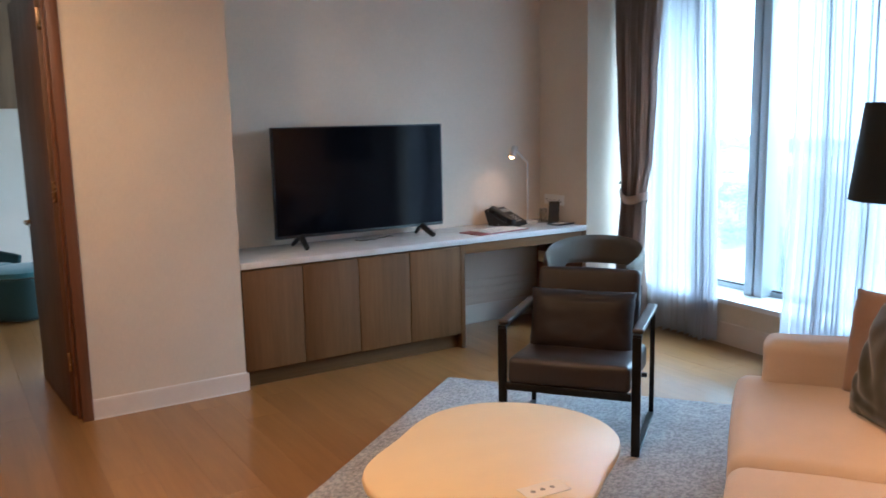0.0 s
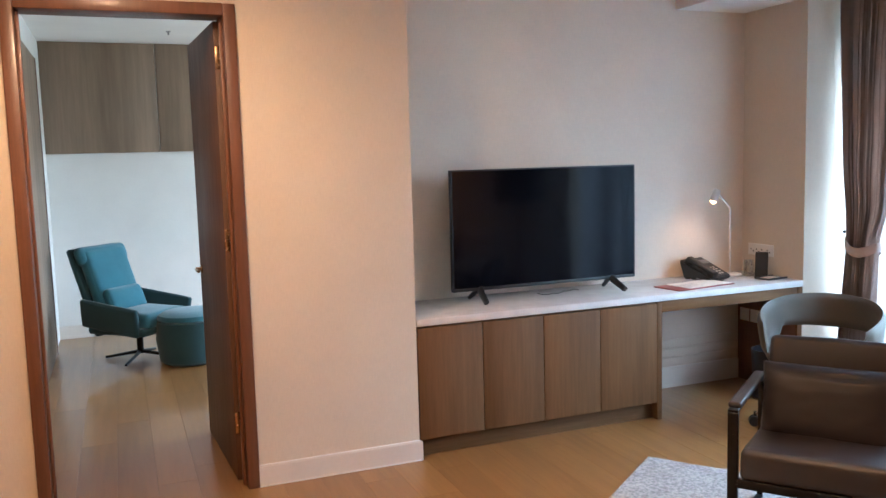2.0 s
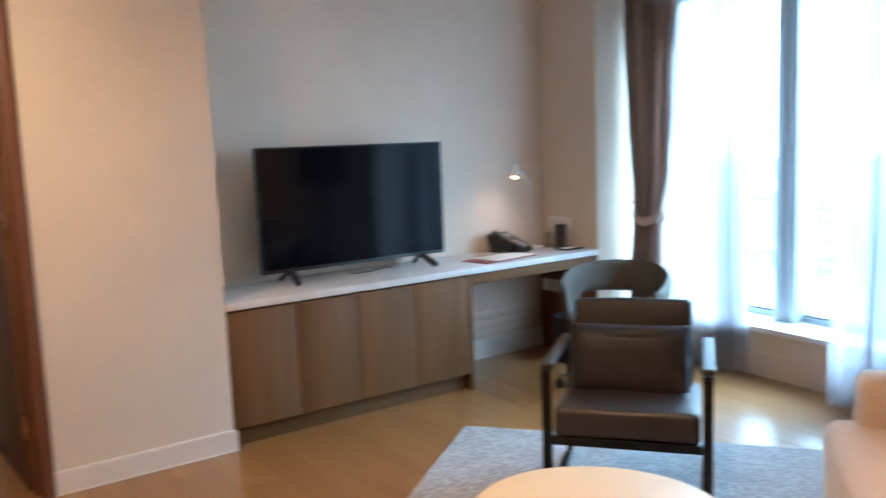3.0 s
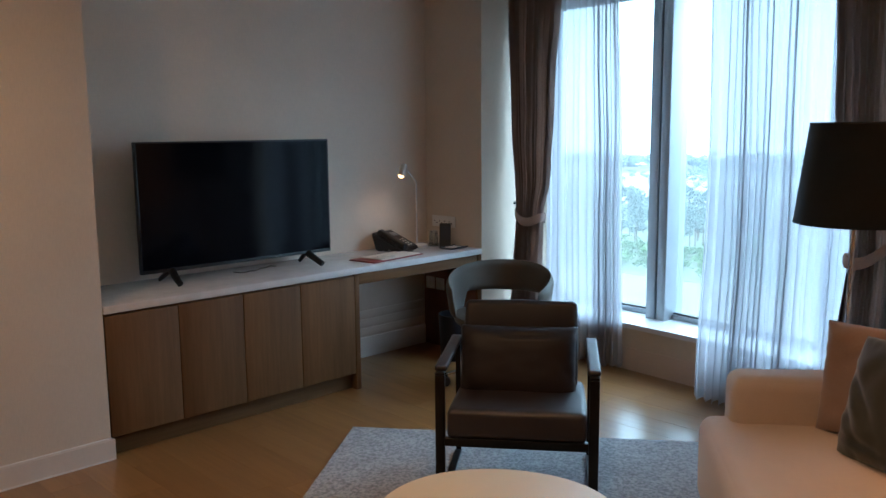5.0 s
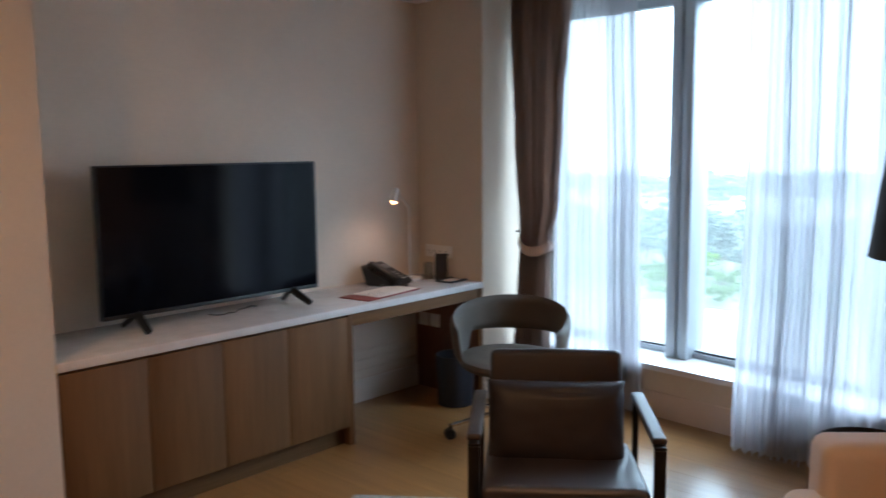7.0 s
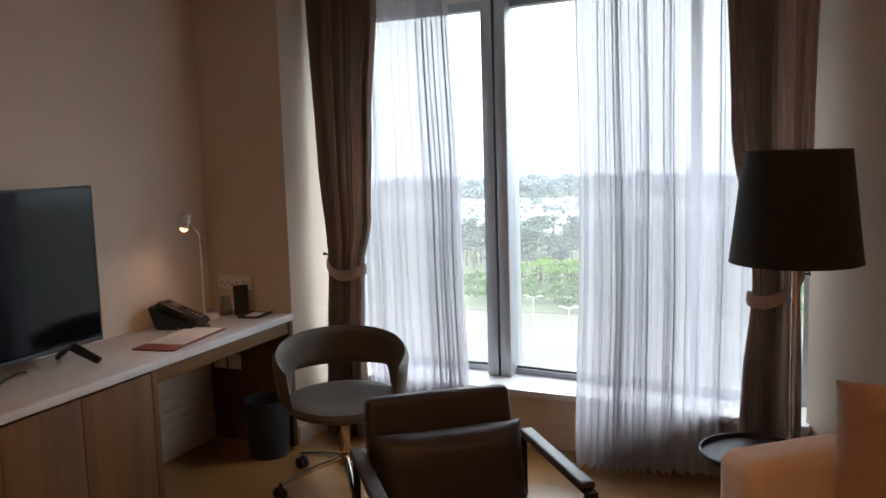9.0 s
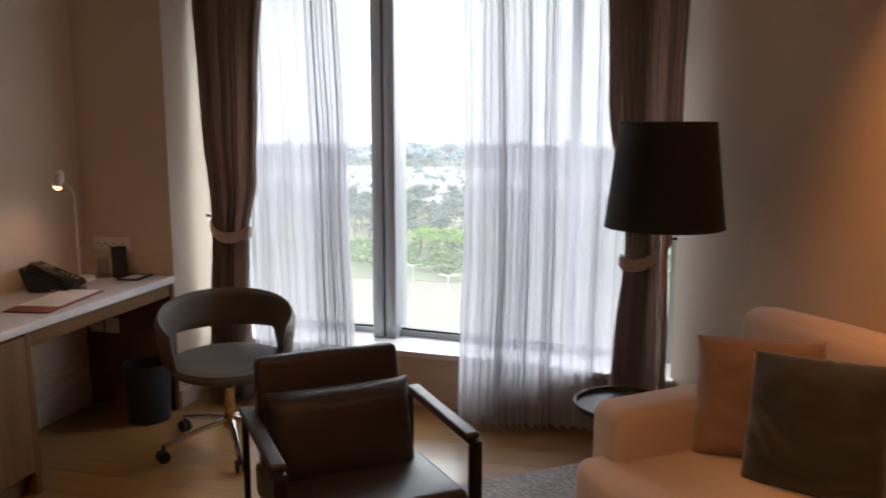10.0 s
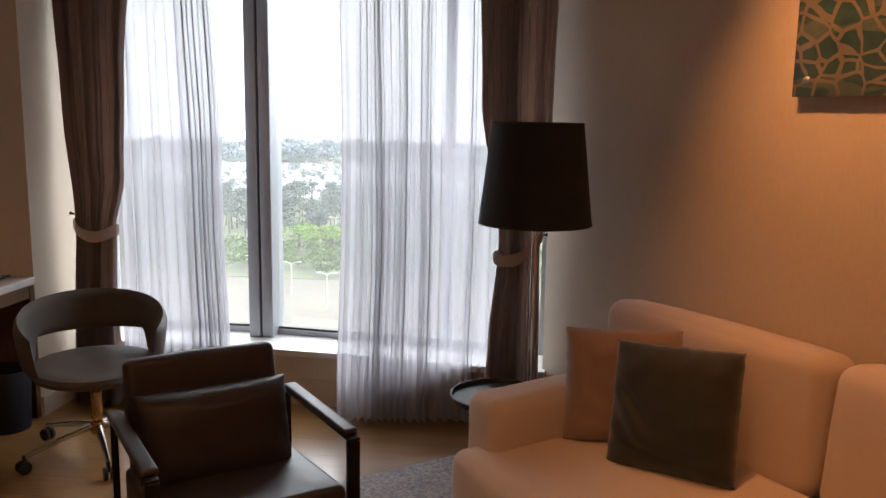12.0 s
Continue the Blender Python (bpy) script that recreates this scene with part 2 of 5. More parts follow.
M = {
    "wall": wallpaper("wallpaper", (0.655, 0.57, 0.45)),
    "niche": wallpaper("niche_wallpaper", (0.775, 0.682, 0.565)),
    "paint": surface("white_paint", (0.72, 0.70, 0.66), 0.5, var=0.04, relief=0.05),
    "ceiling": surface("ceiling_paint", (0.78, 0.77, 0.74), 0.8, var=0.03, relief=0.06),
    "board": surface("baseboard_paint", (0.64, 0.58, 0.51), 0.4, var=0.05, relief=0.05),
    "beige_board": surface("beige_board_paint", (0.60, 0.50, 0.40), 0.5, var=0.05, relief=0.05),
    "plank": wood("oak_plank", (0.235, 0.120, 0.035), (0.34, 0.186, 0.060), 0.32, "y", 0.18, 8, 0.4, 0.003),
    "screed": surface("dark_joint", (0.09, 0.055, 0.03), 0.8),
    "oak": wood("oak_veneer", (0.12, 0.060, 0.022), (0.205, 0.110, 0.044), 0.6, "z", 0.06, 16, spec=0.2),
    "oak_x": wood("oak_veneer_flat", (0.12, 0.064, 0.024), (0.19, 0.106, 0.045), 0.6, "x", 0.0, 18, spec=0.2),
    "mahogany": wood("red_brown_veneer", (0.12, 0.047, 0.021), (0.195, 0.082, 0.038), 0.4, "z", 0.0, 20, 0.2),
    "door": wood("brown_door_veneer", (0.095, 0.045, 0.022), (0.15, 0.074, 0.038), 0.5, "z", 0.0, 16, 0.0),
    "panel": wood("grey_brown_veneer", (0.15, 0.105, 0.065), (0.29, 0.215, 0.145), 0.5, "z", 0.08, 9),
    "quartz": surface("white_quartz", (0.66, 0.64, 0.62), 0.22, var=0.08, grain=320, patch=8, relief=0.02),
    "stone": surface("sill_stone", (0.70, 0.70, 0.69), 0.3, var=0.06, grain=120, relief=0.03),
    "leather": surface("brown_leather", (0.030, 0.025, 0.028), 0.38, var=0.12, grain=260, patch=5, relief=0.35),
    "cushion_leather": surface("soft_brown_leather", (0.022, 0.018, 0.021), 0.46, var=0.08, spec=0.35, grain=220, patch=4, relief=0.3),
    "grey_leather": surface("grey_leather", (0.088, 0.074, 0.056), 0.5, var=0.12, grain=240, patch=5, relief=0.3),
    "black_metal": surface("black_metal", (0.014, 0.013, 0.013), 0.32, 0.6, var=0.2, relief=0.04),
    "chrome": surface("chrome", (0.75, 0.74, 0.72), 0.12, 1.0, var=0.03, relief=0.0),
    "brass": surface("satin_brass", (0.62, 0.43, 0.24), 0.25, 1.0, var=0.05, relief=0.0),
    "satin": surface("satin_grey_paint", (0.62, 0.60, 0.57), 0.4, 0.2, var=0.04, relief=0.02),
    "steel": surface("brushed_steel", (0.55, 0.54, 0.52), 0.3, 1.0, var=0.05, relief=0.04),
    "aluminium": surface("window_aluminium", (0.42, 0.45, 0.48), 0.42, 0.5, var=0.06, relief=0.03),
    "gasket": surface("black_rubber", (0.02, 0.02, 0.022), 0.6, var=0.1),
    "black": surface("black_plastic", (0.012, 0.012, 0.013), 0.4, var=0.15, relief=0.08),
    "screen": surface("dark_screen", (0.003, 0.0034, 0.006), 0.09, var=0.05, relief=0.0, spec=0.2),
    "grey": surface("grey_plastic", (0.25, 0.25, 0.25), 0.45, var=0.08),
    "white": surface("white_plastic", (0.74, 0.72, 0.68), 0.35, var=0.03, relief=0.02),
    "paper": surface("paper", (0.78, 0.74, 0.68), 0.8, var=0.04, relief=0.05),
    "red": surface("red_leatherette", (0.20, 0.028, 0.025), 0.5, var=0.12, relief=0.2),
    "navy": surface("navy_leatherette", (0.012, 0.016, 0.026), 0.5, var=0.12, relief=0.2),
    "rug": weave("grey_rug", (0.22, 0.22, 0.235), (0.46, 0.46, 0.465), 120, 0.95, 1.0, 0.2, 0.22),
    "sofa": weave("beige_upholstery", (0.55, 0.45, 0.37), (0.60, 0.50, 0.42), 700, 0.9, 0.25, 0.3, 0.06),
    "pink": weave("dusty_pink_cloth", (0.27, 0.185, 0.145), (0.33, 0.235, 0.19), 700, 0.9, 0.3, 0.3),
    "velvet": weave("grey_green_velvet", (0.022, 0.026, 0.025), (0.038, 0.043, 0.040), 600, 0.6, 0.2, 0.4),
    "drape": weave("taupe_curtain", (0.46, 0.345, 0.285), (0.54, 0.42, 0.35), 800, 0.85, 0.2, 0.3),
    "sheer": sheer_cloth("white_sheer"),
    "lampshade": weave("charcoal_shade", (0.024, 0.028, 0.028), (0.036, 0.041, 0.041), 900, 0.8, 0.15, 0.1),
    "shade_in": surface("shade_lining", (0.5, 0.48, 0.45), 0.8, var=0.03),
    "dark_wood": wood("dark_stained_wood", (0.02, 0.012, 0.008), (0.05, 0.03, 0.02), 0.35, "z", 0.0, 24, 0.2),
    "table_top": surface("pale_lacquer", (0.78, 0.645, 0.43), 0.48, var=0.03, grain=30, patch=3, relief=0.02, stretch=(0.3, 1, 1)),
    "teal": weave("teal_upholstery", (0.035, 0.115, 0.15), (0.055, 0.155, 0.195), 700, 0.85, 0.2, 0.3),
    "teal_dark": weave("dark_teal_shell", (0.022, 0.055, 0.066), (0.032, 0.07, 0.082), 700, 0.85, 0.2, 0.2),
    "glass": clear_glass("window_glass", haze_veil=0.04),
    "tumbler": clear_glass("tumbler_glass", (0.86, 0.87, 0.86), 0.12),
    "art": cell_print("painted_glass"),
    "bulb": glow("warm_bulb", (1.0, 0.38, 0.12), 5),
    "spot_lens": glow("spot_lens", (1.0, 0.6, 0.3), 6),
    "field": surface("pale_field", (0.145, 0.137, 0.105), 0.95, var=0.18, grain=0.5, patch=0.02, relief=0.0),
    "lawn": surface("verge_grass", (0.13, 0.15, 0.085), 0.95, var=0.25, grain=0.6, patch=0.05, relief=0.0),
    "asphalt": surface("pale_asphalt", (0.25, 0.255, 0.26), 0.9, var=0.1, grain=0.4, patch=0.03, relief=0.0),
    # haze of distance put into the needle colours, paler with each row
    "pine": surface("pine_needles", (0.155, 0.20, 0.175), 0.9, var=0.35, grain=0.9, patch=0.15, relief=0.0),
    "pine_mid": surface("haze_tinted_pine_needles", (0.17, 0.22, 0.21), 0.9, var=0.25, grain=0.6, patch=0.1, relief=0.0),
    "pine_far": surface("haze_tinted_far_needles", (0.24, 0.29, 0.31), 0.95, var=0.2, grain=0.3, patch=0.04, relief=0.0),
    "spring": surface("spring_leaves", (0.22, 0.36, 0.08), 0.9, var=0.3, grain=0.9, patch=0.2, relief=0.0),
    "hedge": surface("shrub_leaves", (0.135, 0.21, 0.075), 0.9, var=0.35, grain=0.8, patch=0.15, relief=0.0),
    "bark": surface("pine_bark", (0.10, 0.07, 0.05), 0.9, var=0.2, grain=4, relief=0.0),
    "car_white": surface("white_car_paint", (0.7, 0.72, 0.74), 0.3, var=0.03, relief=0.0),
    "car_glass": surface("dark_car_glass", (0.03, 0.035, 0.04), 0.1, var=0.05, relief=0.0),
    "lamp_post": surface("pale_lamp_post", (0.7, 0.72, 0.72), 0.4, 0.3, var=0.04, relief=0.0),
    "haze": hazy_sky("distant_haze", (0.93, 0.97, 1.0), 1.75, 7.5),
}


# ---- helpers ----
def part(name, bm, material, parent=None, label="", smooth=False, angle=40):
    """Links a bmesh as one mesh object under a thing or a part."""
    me = bpy.data.meshes.new(name)
    bmesh.ops.recalc_face_normals(bm, faces=bm.faces[:])
    bm.to_mesh(me)
    bm.free()
    me.materials.append(M[material])
    if smooth:
        me.shade_smooth()
        me.set_sharp_from_angle(angle=radians(angle))
    ob = new(name, me)
    if parent:
        ob.parent = parent
    if label:
        ob["label"] = label
    return ob


def thing(name, m, label, category, group=""):
    ob = new(name)
    ob.empty_display_size = 0.05
    ob.matrix_world = m
    return tagged(ob, label, category, group)


def add_box(bm, lo, hi, bevel=0.0, seg=2, m=None):
    c = [(a + b) / 2 for a, b in zip(lo, hi)]
    s = [abs(b - a) for a, b in zip(lo, hi)]
    made = bmesh.ops.create_cube(bm, size=1.0, matrix=Matrix.Translation(c) @ Matrix.Diagonal((*s, 1)))["verts"]
    if bevel:
        edges = list({e for v in made for e in v.link_edges})
        out = bmesh.ops.bevel(bm, geom=edges, offset=bevel, segments=seg, affect="EDGES", profile=0.5)
        made = list({v for f in out["faces"] for v in f.verts} | {v for v in made if v.is_valid})
    if m is not None:
        bmesh.ops.transform(bm, matrix=m, verts=made)
    return bm


def box(name, lo, hi, material, parent=None, label="", bevel=0.003, seg=2, m=None):
    return part(name, add_box(bmesh.new(), lo, hi, bevel, seg, m), material, parent, label, bevel > 0, 50)


def wall(name, lo, hi, material="wall", label="", bevel=0.0):
    ob = box(name, lo, hi, material, None, "", bevel)
    return tagged(ob, label, "wall", "", "structure")


def prism(bm, outline, z0, z1):
    """An upright prism over a flat outline."""
    low = [bm.verts.new((x, y, z0)) for x, y in outline]
    top = [bm.verts.new((x, y, z1)) for x, y in outline]
    bm.faces.new(low[::-1])
    bm.faces.new(top)
    for i in range(len(low)):
        j = (i + 1) % len(low)
        bm.faces.new((low[i], low[j], top[j], top[i]))
    return bm


def lathe(bm, profile, seg=32, centre=(0, 0, 0), closed=False):
    """Turns a profile of (radius, height) about the upright axis."""
    rings = []
    for r, z in profile:
        rings.append([bm.verts.new((centre[0] + r * math.cos(2 * math.pi * i / seg), centre[1] + r * math.sin(2 * math.pi * i / seg), centre[2] + z)) for i in range(seg)])
    for a, b in zip(rings, rings[1:] + rings[:1] if closed else rings[1:]):
        for i in range(seg):
            bm.faces.new((a[i], a[(i + 1) % seg], b[(i + 1) % seg], b[i]))
    if not closed:
        if profile[0][0] > 1e-5:
            bm.faces.new(rings[0][::-1])
        if profile[-1][0] > 1e-5:
            bm.faces.new(rings[-1])
    return bm


def tube(bm, points, radius, seg=10, flat=1.0):
    """A round bar along a line of points; radius may be one number or one for each point."""
    pts = [Vector(p) for p in points]
    rings, side = [], None
    for i, p in enumerate(pts):
        d = (pts[min(i + 1, len(pts) - 1)] - pts[max(i - 1, 0)]).normalized()
        if side is None:
            side = d.orthogonal().normalized()
        side = (side - d * side.dot(d)).normalized()
        up = d.cross(side)
        r = radius[i] if isinstance(radius, (list, tuple)) else radius
        rings.append([bm.verts.new(p + side * (r * math.cos(a)) + up * (r * flat * math.sin(a))) for a in (2 * math.pi * k / seg for k in range(seg))])
    for a, b in zip(rings, rings[1:]):
        for i in range(seg):
            bm.faces.new((a[i], a[(i + 1) % seg], b[(i + 1) % seg], b[i]))
    bm.faces.new(rings[0][::-1])
    bm.faces.new(rings[-1])
    return bm


def soft_box(bm, centre, size, r, mid=6, puff=(0, 0, 0), wobble=0.0, seed=0):
    """A box with round edges whose faces swell by puff metres, as upholstery does."""
    h = [s / 2 for s in size]

    def ticks(k):
        e = h[k]
        rr = min(r, e * 0.98)
        out = [-e, -e + 0.12 * rr, -e + 0.35 * rr, -e + 0.65 * rr]
        out += list(np.linspace(-e + rr, e - rr, mid + 1))
        return out + [e - 0.65 * rr, e - 0.35 * rr, e - 0.12 * rr, e]

    t = [ticks(k) for k in range(3)]
    cache = {}

    def vert(q):
        key = tuple(round(v, 5) for v in q)
        if key not in cache:
            inner = [max(-(h[k] - min(r, h[k] * 0.98)), min(h[k] - min(r, h[k] * 0.98), q[k])) for k in range(3)]
            d = Vector([q[k] - inner[k] for k in range(3)])
            rr = min(r, min(h) * 0.98)
            p = Vector(inner) + (d.normalized() * min(r, d.length if d.length < r else r) if d.length > 0 else d)
            for k in range(3):
                a, b = (k + 1) % 3, (k + 2) % 3
                w = max(0, 1 - (q[a] / h[a]) ** 2) * max(0, 1 - (q[b] / h[b]) ** 2)
                p[k] += puff[k] * w * (q[k] / h[k])
            if wobble:
                p += noise.noise_vector(p * 5 + Vector((seed, seed, seed))) * wobble
            cache[key] = bm.verts.new(p + Vector(centre))
        return cache[key]

    for k in range(3):
        a, b = (k + 1) % 3, (k + 2) % 3
        for sgn in (-1, 1):
            for i in range(len(t[a]) - 1):
                for j in range(len(t[b]) - 1):
                    ring = []
                    for ia, jb in ((i, j), (i + 1, j), (i + 1, j + 1), (i, j + 1)):
                        q = [0, 0, 0]
                        q[k], q[a], q[b] = sgn * h[k], t[a][ia], t[b][jb]
                        ring.append(vert(q))
                    if len(set(ring)) == 4:
                        bm.faces.new(ring if sgn > 0 else ring[::-1])
    return bm


def pillow(bm, w, d, thick, n=22, pinch=0.05, crease=0.006, seed=0, folds=()):
    """A loose cushion lying flat: swollen in the middle, drawn in along the seams, with pointed corners."""
    grid = {}
    for side in (1, -1):
        for i in range(n + 1):
            for j in range(n + 1):
                u, v = 2 * i / n - 1, 2 * j / n - 1
                x = u * w / 2 * (1 - pinch * (1 - v * v))
                y = v * d / 2 * (1 - pinch * (1 - u * u))
                swell = ((1 - u ** 4) * (1 - v ** 4)) ** 0.55
                z = side * thick / 2 * swell
                z += crease * swell * noise.noise(Vector((u * 3 + seed, v * 3, side * 4 + seed)))
                rim = max(abs(u), abs(v)) ** 6
                pucker = noise.noise(Vector((u * 9 + seed, v * 9, side * 2.0)))
                x += 0.004 * rim * noise.noise(Vector((u * 7, v * 7, seed)))
                y += 0.004 * rim * noise.noise(Vector((u * 7, v * 7, seed + 5.0)))
                z += side * 0.005 * pucker * rim * swell ** 0.5
                for nu, nv, c, wide, deep, u0, v0, reach in folds:
                    if side > 0:
                        near_ = math.exp(-((u - u0) ** 2 + (v - v0) ** 2) / reach ** 2) * swell
                        q = (nu * u + nv * v - c) / wide
                        z -= deep * near_ * (math.exp(-q * q) - 0.6 * math.exp(-(q - 1.6) ** 2))
                on_edge = i in (0, n) or j in (0, n)
                key = (i, j, 0 if on_edge else side)
                if key not in grid:
                    grid[key] = bm.verts.new((x, y, z))
    for side in (1, -1):
        for i in range(n):
            for j in range(n):
                ring = []
                for a, b in ((i, j), (i + 1, j), (i + 1, j + 1), (i, j + 1)):
                    edge = a in (0, n) or b in (0, n)
                    ring.append(grid[(a, b, 0 if edge else side)])
                bm.faces.new(ring if side > 0 else ring[::-1])
    return bm


# ---- the setting ----
TH = radians(37.5)
U = Vector((math.cos(TH), math.sin(TH), 0))
N = Vector((math.sin(TH), -math.cos(TH), 0))
NICHE_Y, NICHE_X = 0.55, 2.6
BED_Y, BED_CEIL = 4.4, 2.73
WALL_P = Vector((2.21, -3.10, 0))


def on_wall(u, n=0.0, z=0.0):
    return WALL_P + U * u + N * n + Vector((0, 0, z))


def behind_sofa_wall(x):
    """The y below which a place lies beyond the sofa wall's face."""
    return WALL_P.y + (N.x * (x - WALL_P.x) - 0.06) / -N.y


floor = part("floor", prism(bmesh.new(), [(-3.3, -6.4), (-1.9, -6.4), (3.42, behind_sofa_wall(3.42)), (3.42, 4.5), (-3.3, 4.5)], -0.16, -0.012), "screed")
tagged(floor, "light brown oak plank floor with a satin finish", "floor", "", "structure")

wall("wall_door_left", (-3.3, 0.0, 0.0), (-1.81, 0.14, 2.8), "wall", "beige textured wallpaper wall beside the bedroom door")
wall("wall_door_right", (-0.84, 0.0, 0.0), (0.0, NICHE_Y + 0.15, 2.8), "wall", "beige textured wallpaper pier beside the bedroom door")
wall("wall_door_lintel", (-1.81, 0.0, 2.31), (-0.84, 0.14, 2.8), "wall", "beige wall strip above the bedroom door")
wall("wall_niche_back", (0.0, NICHE_Y, 0.0), (NICHE_X, NICHE_Y + 0.15, 2.8), "niche", "pale textured wall behind the television")
wall("wall_pillar", (NICHE_X, 0.0, 0.0), (3.46, NICHE_Y + 0.15, 2.8), "wall", "beige pillar between desk niche and window")
wall("wall_left", (-3.3, -6.4, 0.0), (-3.2, 0.0, 2.8), "wall", "plain beige wall")
wall("wall_back", (-3.2, -6.4, 0.0), (-1.2, -6.28, 2.8), "wall", "plain beige wall")
bm = bmesh.new()
a, b = on_wall(0.80), on_wall(-5.4)
prism(bm, [tuple((p)[:2]) for p in (a, a + Vector((0.5, -0.05, 0)), b + N * 0.7, b)], 0, 2.8)
tagged(part("wall_sofa", bm, "wall"), "beige textured wallpaper wall behind the sofa", "wall", "", "structure")

wall("wall_bedroom_far", (-2.1, BED_Y, 0.0), (3.0, BED_Y + 0.1, 2.9), "paint", "white lower wall of the bedroom")
wall("wall_bedroom_left", (-2.1, 0.14, 0.0), (-1.98, BED_Y, 2.9), "paint", "white side wall of the bedroom")
wall("wall_bedroom_right_low", (2.9, NICHE_Y + 0.15, 0.0), (3.0, BED_Y, 0.4), "paint", "bedroom wall under the window")
wall("wall_bedroom_right_high", (2.9, NICHE_Y + 0.15, 2.3), (3.0, BED_Y, 2.9), "paint", "bedroom wall above the window")
wall("wall_bedroom_right_near", (2.9, NICHE_Y + 0.15, 0.4), (3.0, 1.65, 2.3), "paint", "bedroom wall beside the window")
wall("wall_bedroom_right_far", (2.9, 3.55, 0.4), (3.0, BED_Y, 2.3), "paint", "bedroom wall beside the window")
tagged(box("ceiling_bedroom", (-2.1, 0.14, BED_CEIL), (3.0, BED_Y, BED_CEIL + 0.1), "ceiling", None, "", 0), "plain white bedroom ceiling", "ceiling", "", "structure")

SX = 2.04
sy = behind_sofa_wall(SX)
bm = bmesh.new()
prism(bm, [(-3.2, -6.28), (-1.75, -6.28), (SX + 0.02, sy), (SX + 0.02, NICHE_Y), (0.0, NICHE_Y), (0.0, 0.0), (-3.2, 0.0)], CEIL, CEIL + 0.1)
tagged(part("ceiling", bm, "ceiling"), "plain white plaster ceiling", "ceiling", "", "structure")
bm = bmesh.new()
prism(bm, [(SX, sy), tuple(on_wall(0.8)[:2]), (3.42, -2.62), (3.42, 0.0), (NICHE_X, 0.0), (NICHE_X, NICHE_Y), (SX, NICHE_Y)], SOFFIT, CEIL - 0.001)
tagged(part("ceiling_soffit", bm, "ceiling"), "lower white plaster ceiling strip along the window", "ceiling", "", "structure")


def baseboard(name, p, q, side, label="beige painted baseboard", h=0.105, t=0.014, material="board"):
    """A board along the floor from p to q; side: the way it stands proud."""
    p, q, side = Vector((*p, 0)), Vector((*q, 0)), Vector((*side, 0)).normalized() * t
    bm = prism(bmesh.new(), [tuple(v[:2]) for v in (p, q, q + side, p + side)], 0.0, h)
    top = [e for e in bm.edges if all(v.co.z > h - 1e-4 for v in e.verts)]
    bmesh.ops.bevel(bm, geom=top, offset=0.004, segments=2, affect="EDGES")
    return tagged(part(name, bm, material, None, "", True), label, "baseboard", "", "structure")


baseboard("baseboard_pier", (-0.839, 0), (0.014, 0), (0, -1))
# foot strip: white sealant; top strip: the bevel's highlight built in white
for nm, z0, z1, d in (("highlight_pier_top", 0.1055, 0.110, 0.010), ("trim_pier_foot", 0.0005, 0.008, 0.019)):
    strip_ = box(nm, (-0.838, -d, z0), (0.0, -0.0005 if z0 > 0.1 else -0.0145, z1), "paint", None, "", 0.001)
    tagged(strip_, "thin white line along the baseboard: sealant at the foot, painted highlight on top", "trim", "", "structure")
baseboard("baseboard_left", (-3.2, 0), (-1.811, 0), (0, -1))
baseboard("baseboard_pillar", (NICHE_X + 0.001, 0), (3.0, 0), (0, -1))
baseboard("baseboard_sofa", on_wall(0.8)[:2], on_wall(-5.0)[:2], (-N.x, -N.y))
baseboard("baseboard_niche", (1.535, NICHE_Y), (2.566, NICHE_Y), (0, -1), "white painted baseboard under the desk", 0.14)
baseboard("baseboard_bedroom", (-1.98, BED_Y), (2.9, BED_Y), (0, -1), "white baseboard in the bedroom", 0.12)

# the bedroom doorway
door_frame = thing("door_frame", pose(0, 0, 0), "red-brown wooden frame of the bedroom doorway", "door frame")
door_frame["kind"] = "structure"
box("jamb", (-1.812, -0.016, 0), (-1.757, 0.156, 2.31), "mahogany", door_frame)
box("jamb", (-0.893, -0.016, 0), (-0.838, 0.156, 2.31), "mahogany", door_frame)
box("head", (-1.756, -0.016, 2.258), (-0.894, 0.156, 2.312), "mahogany", door_frame)
box("stop", (-0.9085, 0.05, 0), (-0.8935, 0.075, 2.257), "mahogany", door_frame)
box("stop", (-1.7565, 0.05, 0), (-1.7415, 0.075, 2.257), "mahogany", door_frame)

leaf = thing("door", pose(-0.905, 0.118, 0.006, 0, 0, 93.2), "brown wooden bedroom door standing open inwards", "door")
leaf["kind"] = "structure"
slab = box("door_leaf", (0.0, -0.022, 0.0), (0.86, 0.022, 2.245), "door", leaf, "", 0.003)
for z in (0.24, 1.15, 2.02):
    part("hinge", lathe(bmesh.new(), [(0.007, 0.0), (0.007, 0.11)], 10, (-0.006, -0.024, z)), "brass", slab, "brass hinge", True)
    box("hinge_plate", (-0.0035, -0.02, z), (-0.0005, 0.02, z + 0.11), "brass", leaf)
for s in (-1, 1):
    bm = lathe(bmesh.new(), [(0.026, 0.0), (0.026, 0.006), (0.011, 0.008), (0.011, 0.035)], 20)
    bmesh.ops.transform(bm, matrix=pose(0.795, s * 0.022, 0.98, -90 * s), verts=bm.verts)
    hd = part("handle", bm, "brass", slab, "brass lever handle", True)
    part("lever", tube(bmesh.new(), [(0.795, s * 0.055, 0.98), (0.76, s * 0.058, 0.98), (0.675, s * 0.058, 0.98)], 0.008), "brass", hd, "", True)

